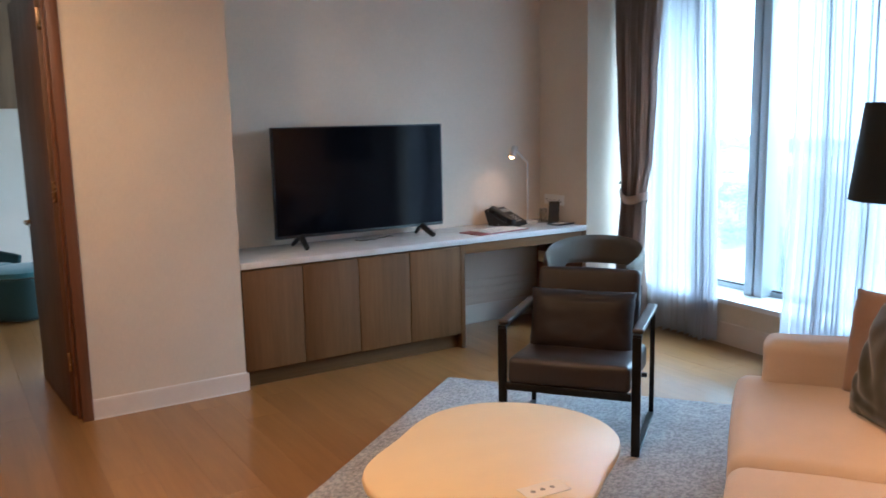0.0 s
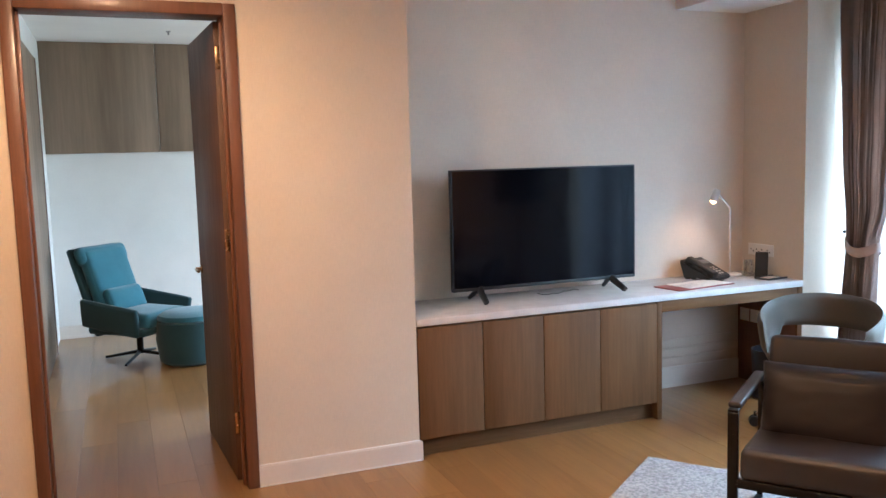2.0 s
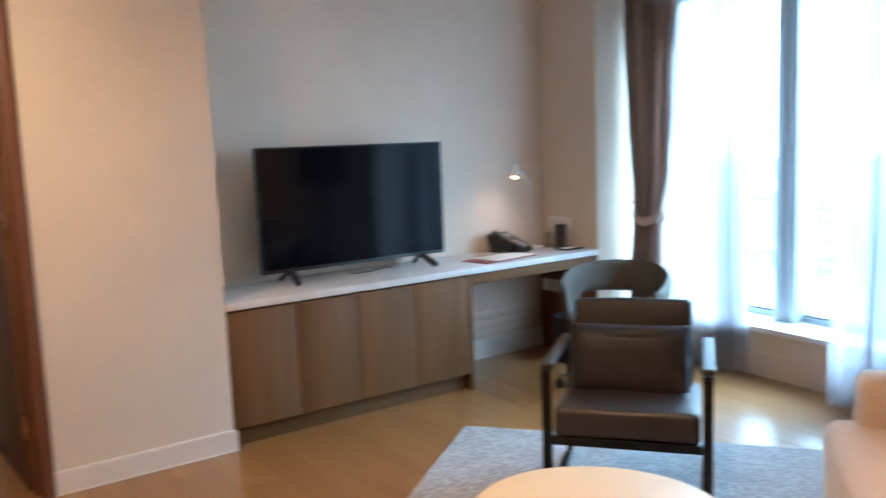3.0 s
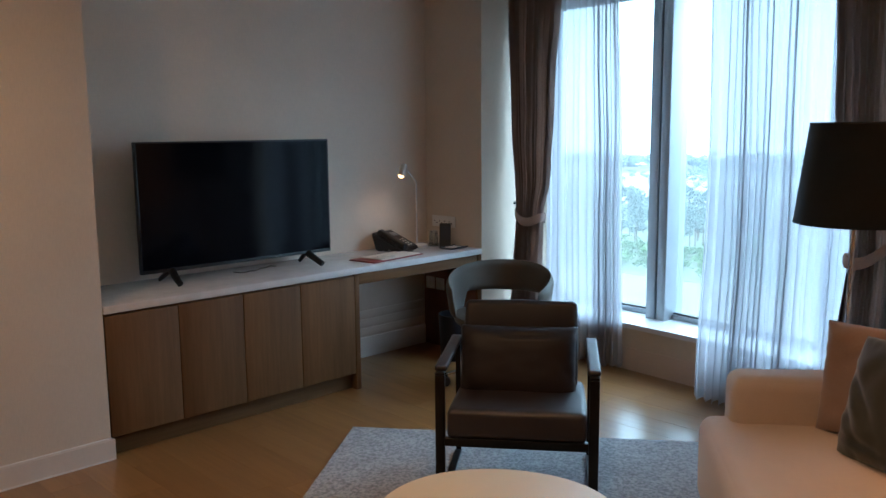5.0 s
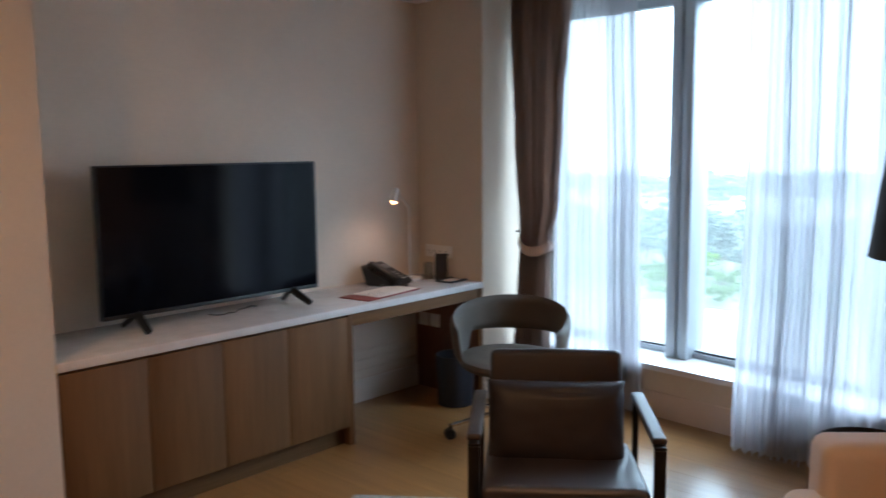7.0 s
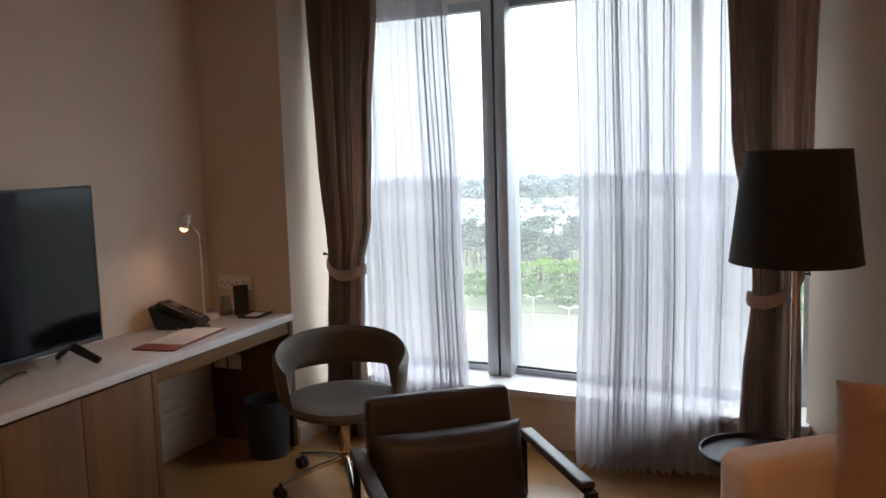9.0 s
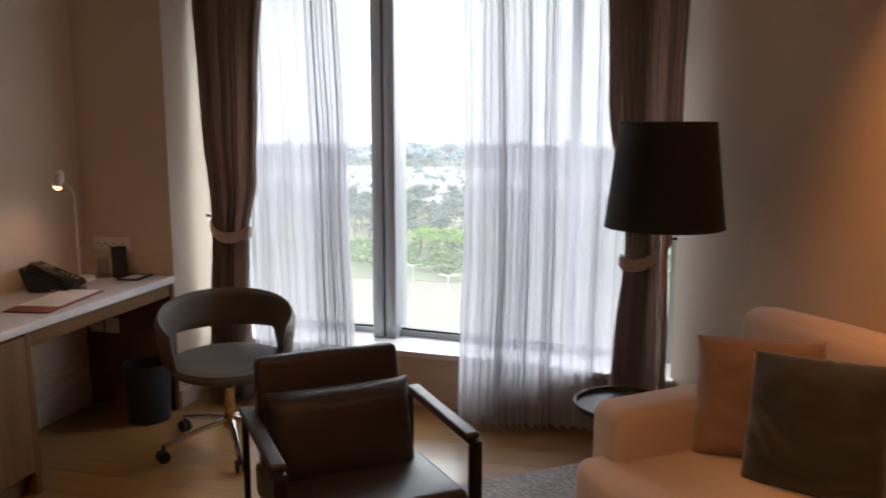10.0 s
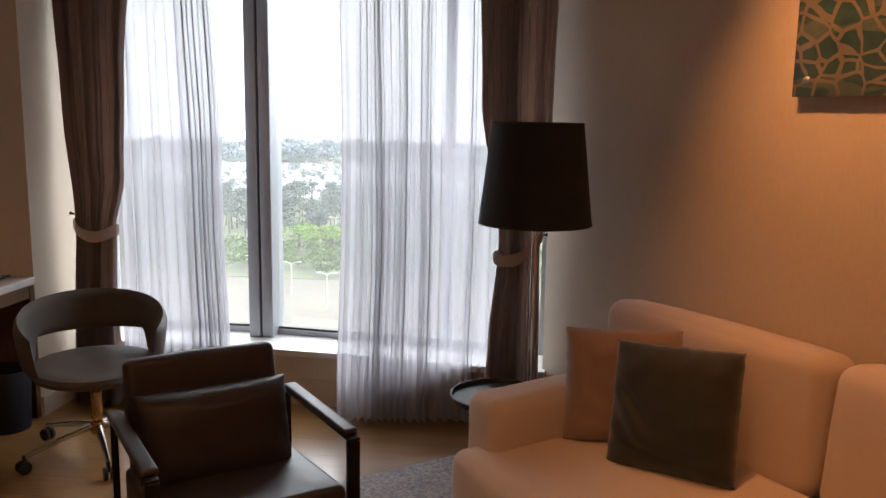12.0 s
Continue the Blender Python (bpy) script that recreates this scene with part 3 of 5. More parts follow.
# ---- the window ----
SILL_Z = 0.311
INNER = [(3.0, 0.0), (2.985, -0.9), (2.94, -1.55), (2.81, -2.4), (2.78, -2.62)]
OUTER = [(3.12, -2.70), (3.34, -1.0), (3.37, 0.0)]
low = [(x + 0.03, y) for x, y in INNER]
bm = prism(bmesh.new(), low + [(3.30, -2.70), (3.46, -1.0), (3.46, 0.0)], 0, SILL_Z - 0.034)
tagged(part("wall_window_low", bm, "wall"), "beige low wall under the window", "wall", "", "structure")
bm = prism(bmesh.new(), INNER + [(3.30, -2.70), (3.46, -1.0), (3.46, 0.0)], SILL_Z - 0.032, SILL_Z)
edges = [e for e in bm.edges if all(v.co.x < 3.06 for v in e.verts) and abs(e.verts[0].co.z - e.verts[1].co.z) < 1e-4]
bmesh.ops.bevel(bm, geom=edges, offset=0.006, segments=2, affect="EDGES")
tagged(part("window_sill", bm, "stone", None, "", True), "white stone window sill catching the daylight", "window sill", "", "structure")
for (p, q), nm in zip(zip(low, low[1:]), "abcd"):
    d = (Vector(q) - Vector(p)).normalized()
    baseboard("baseboard_window_" + nm, p, q, (d.y, -d.x), "beige skirting under the window", 0.15, 0.012, "beige_board")
bm = prism(bmesh.new(), [(3.10, -2.74), (3.32, -1.0), (3.35, 0.0), (3.46, 0.0), (3.46, -1.0), (3.26, -2.74)], 2.45, 2.8)
tagged(part("wall_window_head", bm, "paint"), "white wall strip above the window", "wall", "", "structure")

window = thing("window_1", pose(0, 0, 0), "tall floor-to-ceiling window with grey aluminium mullion", "window")
window["kind"] = "structure"
LP, LQ, RP, RQ = Vector((3.365, -0.02, 0)), Vector((3.338, -0.93, 0)), Vector((3.322, -1.06, 0)), Vector((3.125, -2.66, 0))


def bar(name, p, q, z0, z1, depth, inset, material, parent):
    d = (q - p).normalized()
    s = Vector((-d.y, d.x, 0))
    if s.x > 0:
        s = -s
    a0, b0 = p + s * inset, q + s * inset
    a1, b1 = p + s * (inset - depth), q + s * (inset - depth)
    return part(name, prism(bmesh.new(), [tuple(v[:2]) for v in (a0, b0, b1, a1)], z0, z1), material, parent)


for p, q in ((LP, LQ), (RP, RQ)):
    pane = bar("pane", p, q, SILL_Z + 0.03, 2.40, 0.012, -0.01, "glass", window)
    pane.visible_shadow = False
    bar("window_frame", p, q, SILL_Z + 0.0005, SILL_Z + 0.03, 0.07, 0.03, "aluminium", window)
    bar("window_frame", p, q, 2.40, 2.4495, 0.07, 0.03, "aluminium", window)
    bar("gasket", p, q, SILL_Z + 0.0305, SILL_Z + 0.040, 0.016, 0.012, "gasket", window)
box("mullion", (3.20, -1.068, SILL_Z + 0.0005), (3.42, -1.004, 2.4495), "aluminium", window, "grey aluminium mullion", 0.004)
box("mullion", (3.20, -0.990, SILL_Z + 0.0005), (3.42, -0.926, 2.4495), "aluminium", window, "grey aluminium mullion", 0.004)
box("gasket", (3.225, -1.0035, SILL_Z + 0.0005), (3.41, -0.9905, 2.4495), "gasket", window)
SM0, SM1 = RP + (RQ - RP) * 0.625, RP + (RQ - RP) * 0.655
bar("sash_post", SM0, SM1, SILL_Z + 0.0305, 2.3995, 0.06, 0.035, "aluminium", window)
hp = (SM0 + SM1) / 2 + Vector((-0.05, 0.0, 0))
box("window_handle", (hp.x - 0.012, hp.y - 0.012, 0.52), (hp.x + 0.012, hp.y + 0.012, 0.64), "gasket", window, "dark window handle", 0.004)
bar("jamb_frame", Vector((3.36, -0.001, 0)), Vector((3.362, -0.05, 0)), SILL_Z + 0.0005, 2.4495, 0.08, 0.03, "aluminium", window)
bar("jamb_frame", Vector((3.13, -2.60, 0)), Vector((3.124, -2.66, 0)), SILL_Z + 0.0005, 2.4495, 0.08, 0.04, "aluminium", window)


def cloth(name, rows, top, hem, folds, material, label, category, seed, nz=40, per=10, thick=0.0, curl=0.16, plan=()):
    """A hung cloth. rows(z) gives the middle (x, y), the way across, the width and the depth of the folds at that height."""
    rnd = random.Random(seed)
    n = folds * per
    wide = [rnd.uniform(0.7, 1.35) for _ in range(folds)]
    amp = [rnd.uniform(0.55, 1.25) for _ in range(folds)]
    if plan:
        wide, amp = [w * k for w, k in zip(wide, (p[0] for p in plan))], [w * k for w, k in zip(amp, (p[1] for p in plan))]
    cuts = np.cumsum([0] + wide) / sum(wide)
    lean = [rnd.uniform(-0.3, 0.3) for _ in range(folds)]
    bm = bmesh.new()
    grid = []
    for k in range(nz + 1):
        z = top + (hem - top) * k / nz
        (cx, cy), (ax, ay), w, dep = rows(z)
        down = (top - z) / (top - hem)
        line = []
        for i in range(n + 1):
            f = min(i // per, folds - 1)
            loc = (i - f * per) / per
            s = cuts[f] + (cuts[f + 1] - cuts[f]) * loc
            a = 2 * math.pi * loc + lean[f] * math.sin(2.2 * down + f)
            depth = dep * amp[f] * (1 + 0.7 * down ** 6) * (math.sin(a) + 0.22 * math.sin(2 * a + f)) + 0.012 * noise.noise(Vector((s * 9, z * 1.3, seed)))
            along = (s - 0.5) * w + curl * dep * math.sin(2 * a) * amp[f] + 0.1 * dep * math.cos(a) + 0.012 * noise.noise(Vector((s * 6, z * 0.9, seed + 7.0)))
            drop = 0.008 * math.sin(a + 1.0) if k == nz else 0.0
            line.append(bm.verts.new((cx + ax * along - ay * depth, cy + ay * along + ax * depth, z + drop + 0.004)))
        grid.append(line)
    for r0, r1 in zip(grid, grid[1:]):
        for i in range(n):
            bm.faces.new((r0[i], r0[i + 1], r1[i + 1], r1[i]))
    if thick:
        bmesh.ops.solidify(bm, geom=bm.faces[:], thickness=thick)
    ob = part(name, bm, material, None, "", True, 80)
    return tagged(ob, label, category)


def bend(z, knots):
    """Smooth steps between (height, value) knots, highest first."""
    for (z1, v1), (z0, v0) in zip(knots, knots[1:]):
        if z >= z0:
            t = max(0.0, min(1.0, (z1 - z) / (z1 - z0)))
            t = t * t * (3 - 2 * t)
            return v1 + (v0 - v1) * t
    return knots[-1][1]


def across(dx, dy):
    d = math.hypot(dx, dy)
    return dx / d, dy / d


AX = across(0.06, -1.0)
TOP = SOFFIT - 0.010


def drape_left(z):
    lo = bend(z, [(TOP, -0.035), (1.6, -0.055), (0.97, -0.10), (0.5, -0.085), (0, -0.075)])
    hi = bend(z, [(TOP, -0.45), (1.75, -0.40), (1.25, -0.37), (0.97, -0.31), (0.5, -0.29), (0, -0.31)])
    return (bend(z, [(TOP, 2.86), (0.97, 2.87), (0, 2.86)]), (lo + hi) / 2), AX, lo - hi, bend(z, [(TOP, 0.045), (0.97, 0.03), (0, 0.05)])


def drape_right(z):
    lo = bend(z, [(TOP, -2.25), (1.7, -2.28), (1.0, -2.38), (0.5, -2.34), (0, -2.30)])
    hi = bend(z, [(TOP, -2.63), (1.6, -2.62), (1.0, -2.575), (0.5, -2.585), (0, -2.59)])
    return (bend(z, [(TOP, 2.66), (1.0, 2.67), (0, 2.66)]), (lo + hi) / 2), across(0.2, -1.0), lo - hi, bend(z, [(TOP, 0.04), (1.0, 0.028), (0, 0.045)])


def sheer_left(z):
    lo = bend(z, [(TOP, -0.30), (0, -0.30)])
    hi = bend(z, [(TOP, -0.83), (1.2, -0.87), (0, -0.90)])
    return (2.95, (lo + hi) / 2), AX, lo - hi, bend(z, [(TOP, 0.03), (0, 0.042)])


def sheer_right(z):
    lo = bend(z, [(TOP, -1.56), (1.0, -1.57), (0, -1.54)])
    hi = -2.46
    return (2.80, (lo + hi) / 2), across(0.13, -1.0), lo - hi, bend(z, [(TOP, 0.03), (0, 0.045)])


cloth("curtain", drape_left, TOP, 0.012, 14, "drape", "taupe pleated curtain tied back beside the desk", "curtain", 3, thick=0.003)
cloth("curtain", drape_right, TOP, 0.012, 13, "drape", "taupe pleated curtain tied back behind the floor lamp", "curtain", 11, thick=0.003)
# (width, depth) of each fold: gathered folds beside loose, flat stretches
LEFT_FOLDS = [(1.2, 0.50), (0.8, 0.58), (1.3, 0.49), (0.6, 0.61), (1.1, 0.50), (0.9, 0.54), (1.2, 0.50), (0.6, 0.61), (0.45, 0.68), (0.45, 0.70), (0.5, 0.68), (0.6, 0.65), (0.7, 0.58)]
RIGHT_FOLDS = [(1.0, 0.54), (0.8, 0.58), (0.7, 0.61), (0.8, 0.58), (0.45, 0.68), (0.45, 0.70), (0.5, 0.68), (0.9, 0.54), (0.55, 0.65), (0.5, 0.68), (1.2, 0.50), (0.6, 0.61), (0.6, 0.61),
               (0.9, 0.54), (1.5, 0.45), (1.6, 0.44), (0.9, 0.50), (1.6, 0.44), (1.0, 0.49), (1.4, 0.45)]
cloth("sheer_curtain", sheer_left, TOP, 0.015, len(LEFT_FOLDS), "sheer", "thin white sheer curtain gathered beside the desk", "sheer curtain", 5, per=16, curl=0.30, plan=LEFT_FOLDS)
cloth("sheer_curtain", sheer_right, TOP, 0.015, len(RIGHT_FOLDS), "sheer", "thin white sheer curtain hanging behind the sofa", "sheer curtain", 8, per=16, curl=0.30, plan=RIGHT_FOLDS)


def tieback(cx, cy, w, d, z, slope, hook, label):
    tie = thing("curtain_tieback", pose(cx, cy, z), label, "curtain tie", "curtain ties")
    bm = bmesh.new()
    n = 36
    prof = [(0.0, -0.04), (0.006, -0.02), (0.006, 0.02), (0.0, 0.04), (-0.004, 0.0)]
    rings = [[bm.verts.new(((d + a) * math.cos(2 * math.pi * i / n), (w + a) * math.sin(2 * math.pi * i / n), 0.75 * h + slope * hook * math.sin(2 * math.pi * i / n) + 0.05 * math.sin(2 * math.pi * i / n) ** 2 - 0.02)) for a, h in prof] for i in range(n)]
    for i in range(n):
        for k in range(len(prof)):
            bm.faces.new((rings[i][k], rings[i][(k + 1) % 5], rings[(i + 1) % n][(k + 1) % 5], rings[(i + 1) % n][k]))
    part("band", bm, "drape", tie, "taupe cloth band", True, 60)
    bm = lathe(bmesh.new(), [(0.006, 0.0), (0.006, 0.016), (0.010, 0.018), (0.010, 0.024)], 12)
    bmesh.ops.transform(bm, matrix=pose(0.0, hook * (w + 0.004), 0.09, -80 * hook), verts=bm.verts)
    part("hook", bm, "black_metal", tie, "dark metal hook", True)


tieback(2.87, -0.205, 0.118, 0.072, 0.955, 0.015, 1, "taupe tieback round the curtain beside the desk")
tieback(2.67, -2.47, 0.115, 0.07, 0.945, 0.055, -1, "taupe tieback round the curtain behind the lamp")

# ---- the built-in counter ----
CZ = 0.75
counter = box("countertop", (0.004, -0.006, CZ - 0.038), (NICHE_X - 0.002, NICHE_Y - 0.002, CZ), "quartz", None, "", 0.003)
tagged(counter, "long white quartz worktop of the television counter and desk", "worktop")
GAPS = [0.006, 0.379, 0.748, 1.112, 1.498]
for k in range(4):
    x0, x1 = GAPS[k], GAPS[k + 1]
    cab = thing("cabinet", pose((x0 + x1) / 2, 0.28, 0), "oak veneer cabinet unit under the white worktop", "cabinet", "cabinets under the counter")
    w = (x1 - x0) / 2
    box("body", (-w + 0.001, -0.258, 0.10), (w - 0.001, 0.262, CZ - 0.040), "oak", cab, "", 0.001)
    box("door", (-w + 0.002, -0.2785, 0.105), (w - 0.002, -0.2600, CZ - 0.050), "oak", cab, "", 0.0015)
plinth = box("plinth", (0.006, 0.055, 0.0), (1.498, 0.075, 0.099), "oak_x", None, "", 0.001)
tagged(plinth, "recessed oak plinth under the cabinets", "plinth")
end = box("counter_end_panel", (1.499, 0.002, 0.0), (1.533, NICHE_Y - 0.003, CZ - 0.040), "oak", None, "", 0.0015)
tagged(end, "upright oak end panel of the cabinets", "panel")
apron = box("desk_apron", (1.534, 0.004, CZ - 0.105), (NICHE_X - 0.04, 0.024, CZ - 0.040), "oak_x", None, "", 0.0015)
tagged(apron, "oak strip under the front edge of the desk", "desk apron")
side = thing("desk_side_panel", pose(0, 0, 0), "dark red-brown wooden side panel of the desk", "panel")
box("panel", (NICHE_X - 0.034, 0.022, 0.0), (NICHE_X - 0.002, NICHE_Y - 0.003, CZ - 0.040), "mahogany", side, "", 0.0015)
box("edge", (NICHE_X - 0.038, 0.002, 0.0), (NICHE_X - 0.001, 0.0215, CZ - 0.040), "oak", side, "oak front edge", 0.0015)
vent = thing("vent_panel", pose(0, 0, 0), "pale beige grooved panel low on the wall under the desk", "wall panel")
box("backing", (1.54, NICHE_Y - 0.006, 0.142), (2.56, NICHE_Y - 0.001, CZ - 0.042), "beige_board", vent, "", 0.001)
for k in range(3):
    z = 0.155 + 0.062 * k
    box("slat", (1.542, NICHE_Y - 0.016, z), (2.558, NICHE_Y - 0.0065, z + 0.05), "beige_board", vent, "", 0.003)
for k in range(2):
    y = 0.375 + 0.1 * k
    so = thing("wall_socket", pose(NICHE_X - 0.035, y, 0.46), "white square socket under the desk", "socket", "sockets under the desk")
    box("plate", (-0.008, -0.043, -0.043), (0.0, 0.043, 0.043), "white", so, "", 0.003)
    box("insert", (-0.0105, -0.024, -0.024), (-0.0082, 0.024, 0.024), "white", so, "", 0.002)
sock = thing("socket_strip", pose(NICHE_X - 0.001, 0.365, 0.912), "white socket strip on the wall above the desk", "socket")
box("plate", (-0.010, -0.115, -0.039), (0.0, 0.115, 0.039), "white", sock, "", 0.003)
for k in range(4):
    y = -0.075 + 0.05 * k
    for dz in (-0.011, 0.011):
        part("pin_hole", lathe(bmesh.new(), [(0.0052, 0.0), (0.0052, 0.001)], 8, (0, 0, 0)), "black", sock).matrix_local = pose(-0.0115, y + dz, -0.006 + dz * 0.6, 0, 90, 0)

# ---- the television ----
tv = thing("television", pose(0.96, 0.345, CZ), "large black flat-screen television, switched off, on two legs", "television")
W2, Z0, Z1 = 0.612, 0.064, 0.76
box("housing", (-W2, -0.008, Z0), (W2, 0.022, Z1), "black", tv, "", 0.004)
soft = bmesh.new()
soft_box(soft, (0, 0.035, 0.37), (0.86, 0.05, 0.46), 0.02, 2)
part("back_box", soft, "black", tv, "", True)
box("bezel", (-W2 + 0.0005, -0.0125, Z1 - 0.008), (W2 - 0.0005, -0.0082, Z1 - 0.0005), "black", tv, "", 0.001)
box("bezel", (-W2 + 0.0005, -0.0125, Z0 + 0.0005), (W2 - 0.0005, -0.0082, Z0 + 0.018), "black", tv, "", 0.001)
for s in (-1, 1):
    box("bezel", (min(s * (W2 - 0.0005), s * (W2 - 0.008)), -0.0125, Z0 + 0.019), (max(s * (W2 - 0.0005), s * (W2 - 0.008)), -0.0082, Z1 - 0.009), "black", tv, "", 0.001)
box("screen", (-W2 + 0.009, -0.0105, Z0 + 0.019), (W2 - 0.009, -0.0083, Z1 - 0.009), "screen", tv, "glossy dark screen", 0.0)
for s in (-1, 1):
    lg = bmesh.new()
    x = s * 0.44
    tube(lg, [(x, 0.0, Z0 + 0.01), (x + s * 0.01, -0.055, 0.046), (x + s * 0.02, -0.135, 0.011)], [0.022, 0.020, 0.017], 10, 0.7)
    tube(lg, [(x, 0.006, Z0 + 0.01), (x + s * 0.01, 0.05, 0.046), (x + s * 0.02, 0.105, 0.011)], [0.022, 0.020, 0.017], 10, 0.7)
    part("leg", lg, "black", tv, "", True)
cable = tube(bmesh.new(), [(0.9 + 0.03 * i, 0.36 - 0.035 * math.sin(i * 0.55), CZ + 0.004 + (0.006 if i % 3 == 0 else 0)) for i in range(11)], 0.0028, 6)
tagged(part("cable", cable, "black", None, "", True), "thin black cable lying on the worktop under the television", "cable")

# ---- on the desk ----
lamp = thing("desk_lamp", pose(2.375, 0.41, CZ), "slim satin steel desk lamp, lit, with a small tilted head", "desk lamp")
part("base", lathe(bmesh.new(), [(0.072, 0.0), (0.075, 0.004), (0.073, 0.014), (0.010, 0.018), (0.010, 0.022)], 32), "white", lamp, "round white base", True)
part("stem", tube(bmesh.new(), [(0, 0, 0.015), (0, 0, 0.2), (0, 0, 0.44), (-0.007, -0.002, 0.458), (-0.135, -0.035, 0.556)], 0.0065, 10), "satin", lamp, "", True)
hm = Matrix.Translation((-0.182, -0.048, 0.502)) @ pose(0, 0, 0, 0, 24, 0)
bm = lathe(bmesh.new(), [(0.018, 0.085), (0.023, 0.08), (0.025, 0.0), (0.022, 0.0), (0.020, 0.06)], 24)
bmesh.ops.transform(bm, matrix=hm, verts=bm.verts)
lamp_head = part("shade", bm, "satin", lamp, "pale cylinder shade", True)
bm = bmesh.new()
bmesh.ops.create_uvsphere(bm, u_segments=16, v_segments=10, radius=0.019)
bmesh.ops.transform(bm, matrix=hm @ Matrix.Translation((0, 0, 0.006)), verts=bm.verts)
part("bulb", bm, "bulb", lamp_head, "glowing warm bulb", True)

phone = thing("telephone", Matrix.Translation((2.16, 0.395, CZ)) @ Matrix.Rotation(radians(14), 4, "Z") @ Matrix.Scale(1.18, 4), "black desk telephone with a handset and small pale keys", "telephone")
bm = prism(bmesh.new(), [(-0.07, 0.0), (0.095, 0.0), (0.10, 0.02), (-0.10, 0.105), (-0.10, 0.085)], -0.095, 0.095)
bmesh.ops.transform(bm, matrix=Matrix(((0, 0, 1, 0), (-1, 0, 0, 0), (0, 1, 0, 0), (0, 0, 0, 1))), verts=bm.verts)
bmesh.ops.bevel(bm, geom=bm.edges[:], offset=0.006, segments=2, affect="EDGES")
phone_body = part("body", bm, "black", phone, "", True)
for i in range(3):
    for j in range(4):
        k = box("key", (0.0 + 0.024 * i, -0.085 + 0.022 * j, 0.0), (0.011 + 0.024 * i, -0.077 + 0.022 * j, 0.004), "white", phone_body, "pale key", 0.001)
        k.matrix_local = pose(0, 0, 0.063, 23)
hs = bmesh.new()
soft_box(hs, (-0.062, 0.0, 0.068), (0.045, 0.2, 0.026), 0.012, 3)
soft_box(hs, (-0.062, -0.078, 0.056), (0.05, 0.05, 0.03), 0.012, 2)
soft_box(hs, (-0.062, 0.078, 0.056), (0.05, 0.05, 0.03), 0.012, 2)
bmesh.ops.transform(hs, matrix=pose(0, 0, 0.012, 23), verts=hs.verts)
display = box("display", (0.0, 0.032, 0.0), (0.075, 0.07, 0.004), "grey", phone_body, "small grey display", 0.001)
display.matrix_local = pose(0, 0, 0.063, 23)
handset = part("handset", hs, "black", phone, "", True)
coil = [(-0.06 + 0.012 * math.cos(i * 1.2), -0.11 - 0.0022 * i, 0.012 + 0.008 * math.sin(i * 1.2)) for i in range(26)]
part("cord", tube(bmesh.new(), coil, 0.0022, 6), "black", handset, "coiled black cord", True)


folder = thing("folder", pose(1.90, 0.175, CZ, 0, 0, 8), "dark red open folder with white sheets on the desk", "folder")
box("cover", (-0.235, -0.108, 0.0005), (0.235, 0.108, 0.006), "red", folder, "red leatherette cover", 0.001)
box("sheet", (-0.135, -0.095, 0.0065), (0.225, 0.100, 0.0095), "paper", folder, "white sheets", 0.0005)
for k in range(3):
    part("ring", tube(bmesh.new(), [(0.0 + 0.06 * k + 0.013 * math.cos(a), 0.088, 0.010 + 0.017 * math.sin(a)) for a in np.linspace(0, math.pi, 8)], 0.0016, 6), "steel", folder, "", True)
for k in range(5):
    box("text_line", (-0.12, -0.075 + 0.026 * k, 0.0098), (0.0 + 0.03 * (k % 3), -0.071 + 0.026 * k, 0.0102), "grey", folder, "", 0.0)

tray = thing("tray", pose(2.495, 0.165, CZ, 0, 0, 6), "small black leatherette tray holding a white card", "tray")
box("base", (-0.085, -0.06, 0.0005), (0.085, 0.06, 0.006), "navy", tray, "", 0.002)
for s in (-1, 1):
    box("rim", (-0.085, s * 0.0565 - 0.0035, 0.0062), (0.085, s * 0.0565 + 0.0035, 0.012), "navy", tray, "", 0.001)
box("card", (-0.055, -0.035, 0.0065), (0.045, 0.035, 0.0085), "paper", tray, "white card", 0.0)
stand = thing("menu_stand", pose(2.505, 0.262, CZ, 0, 0, -50) @ Matrix.Scale(0.95, 4), "small black bent sign leaning on the desk", "sign")
bm = prism(bmesh.new(), [(-0.03, 0.0), (0.045, 0.0), (0.045, 0.006), (0.006, 0.012), (0.008, 0.06), (0.03, 0.165), (0.021, 0.17), (-0.003, 0.06), (-0.012, 0.006)], -0.042, 0.042)
bmesh.ops.transform(bm, matrix=Matrix(((0, 0, 1, 0), (1, 0, 0, 0), (0, 1, 0, 0), (0, 0, 0, 1))), verts=bm.verts)
bmesh.ops.bevel(bm, geom=bm.edges[:], offset=0.002, segments=1, affect="EDGES")
plate = part("plate", bm, "black", stand, "", True)
box("print", (-0.034, -0.0005, 0.0), (0.034, 0.0, 0.105), "navy", plate, "dark printed sheet", 0.0, 2, pose(0, -0.0065, 0.05, -12))
glass = thing("tumbler", pose(2.475, 0.345, CZ), "clear drinking glass standing upside down on the desk", "glass")
part("wall", lathe(bmesh.new(), [(0.036, 0.0), (0.034, 0.001), (0.027, 0.1), (0.0, 0.103), (0.0, 0.108), (0.031, 0.106), (0.038, 0.0)], 28), "tumbler", glass, "", True)

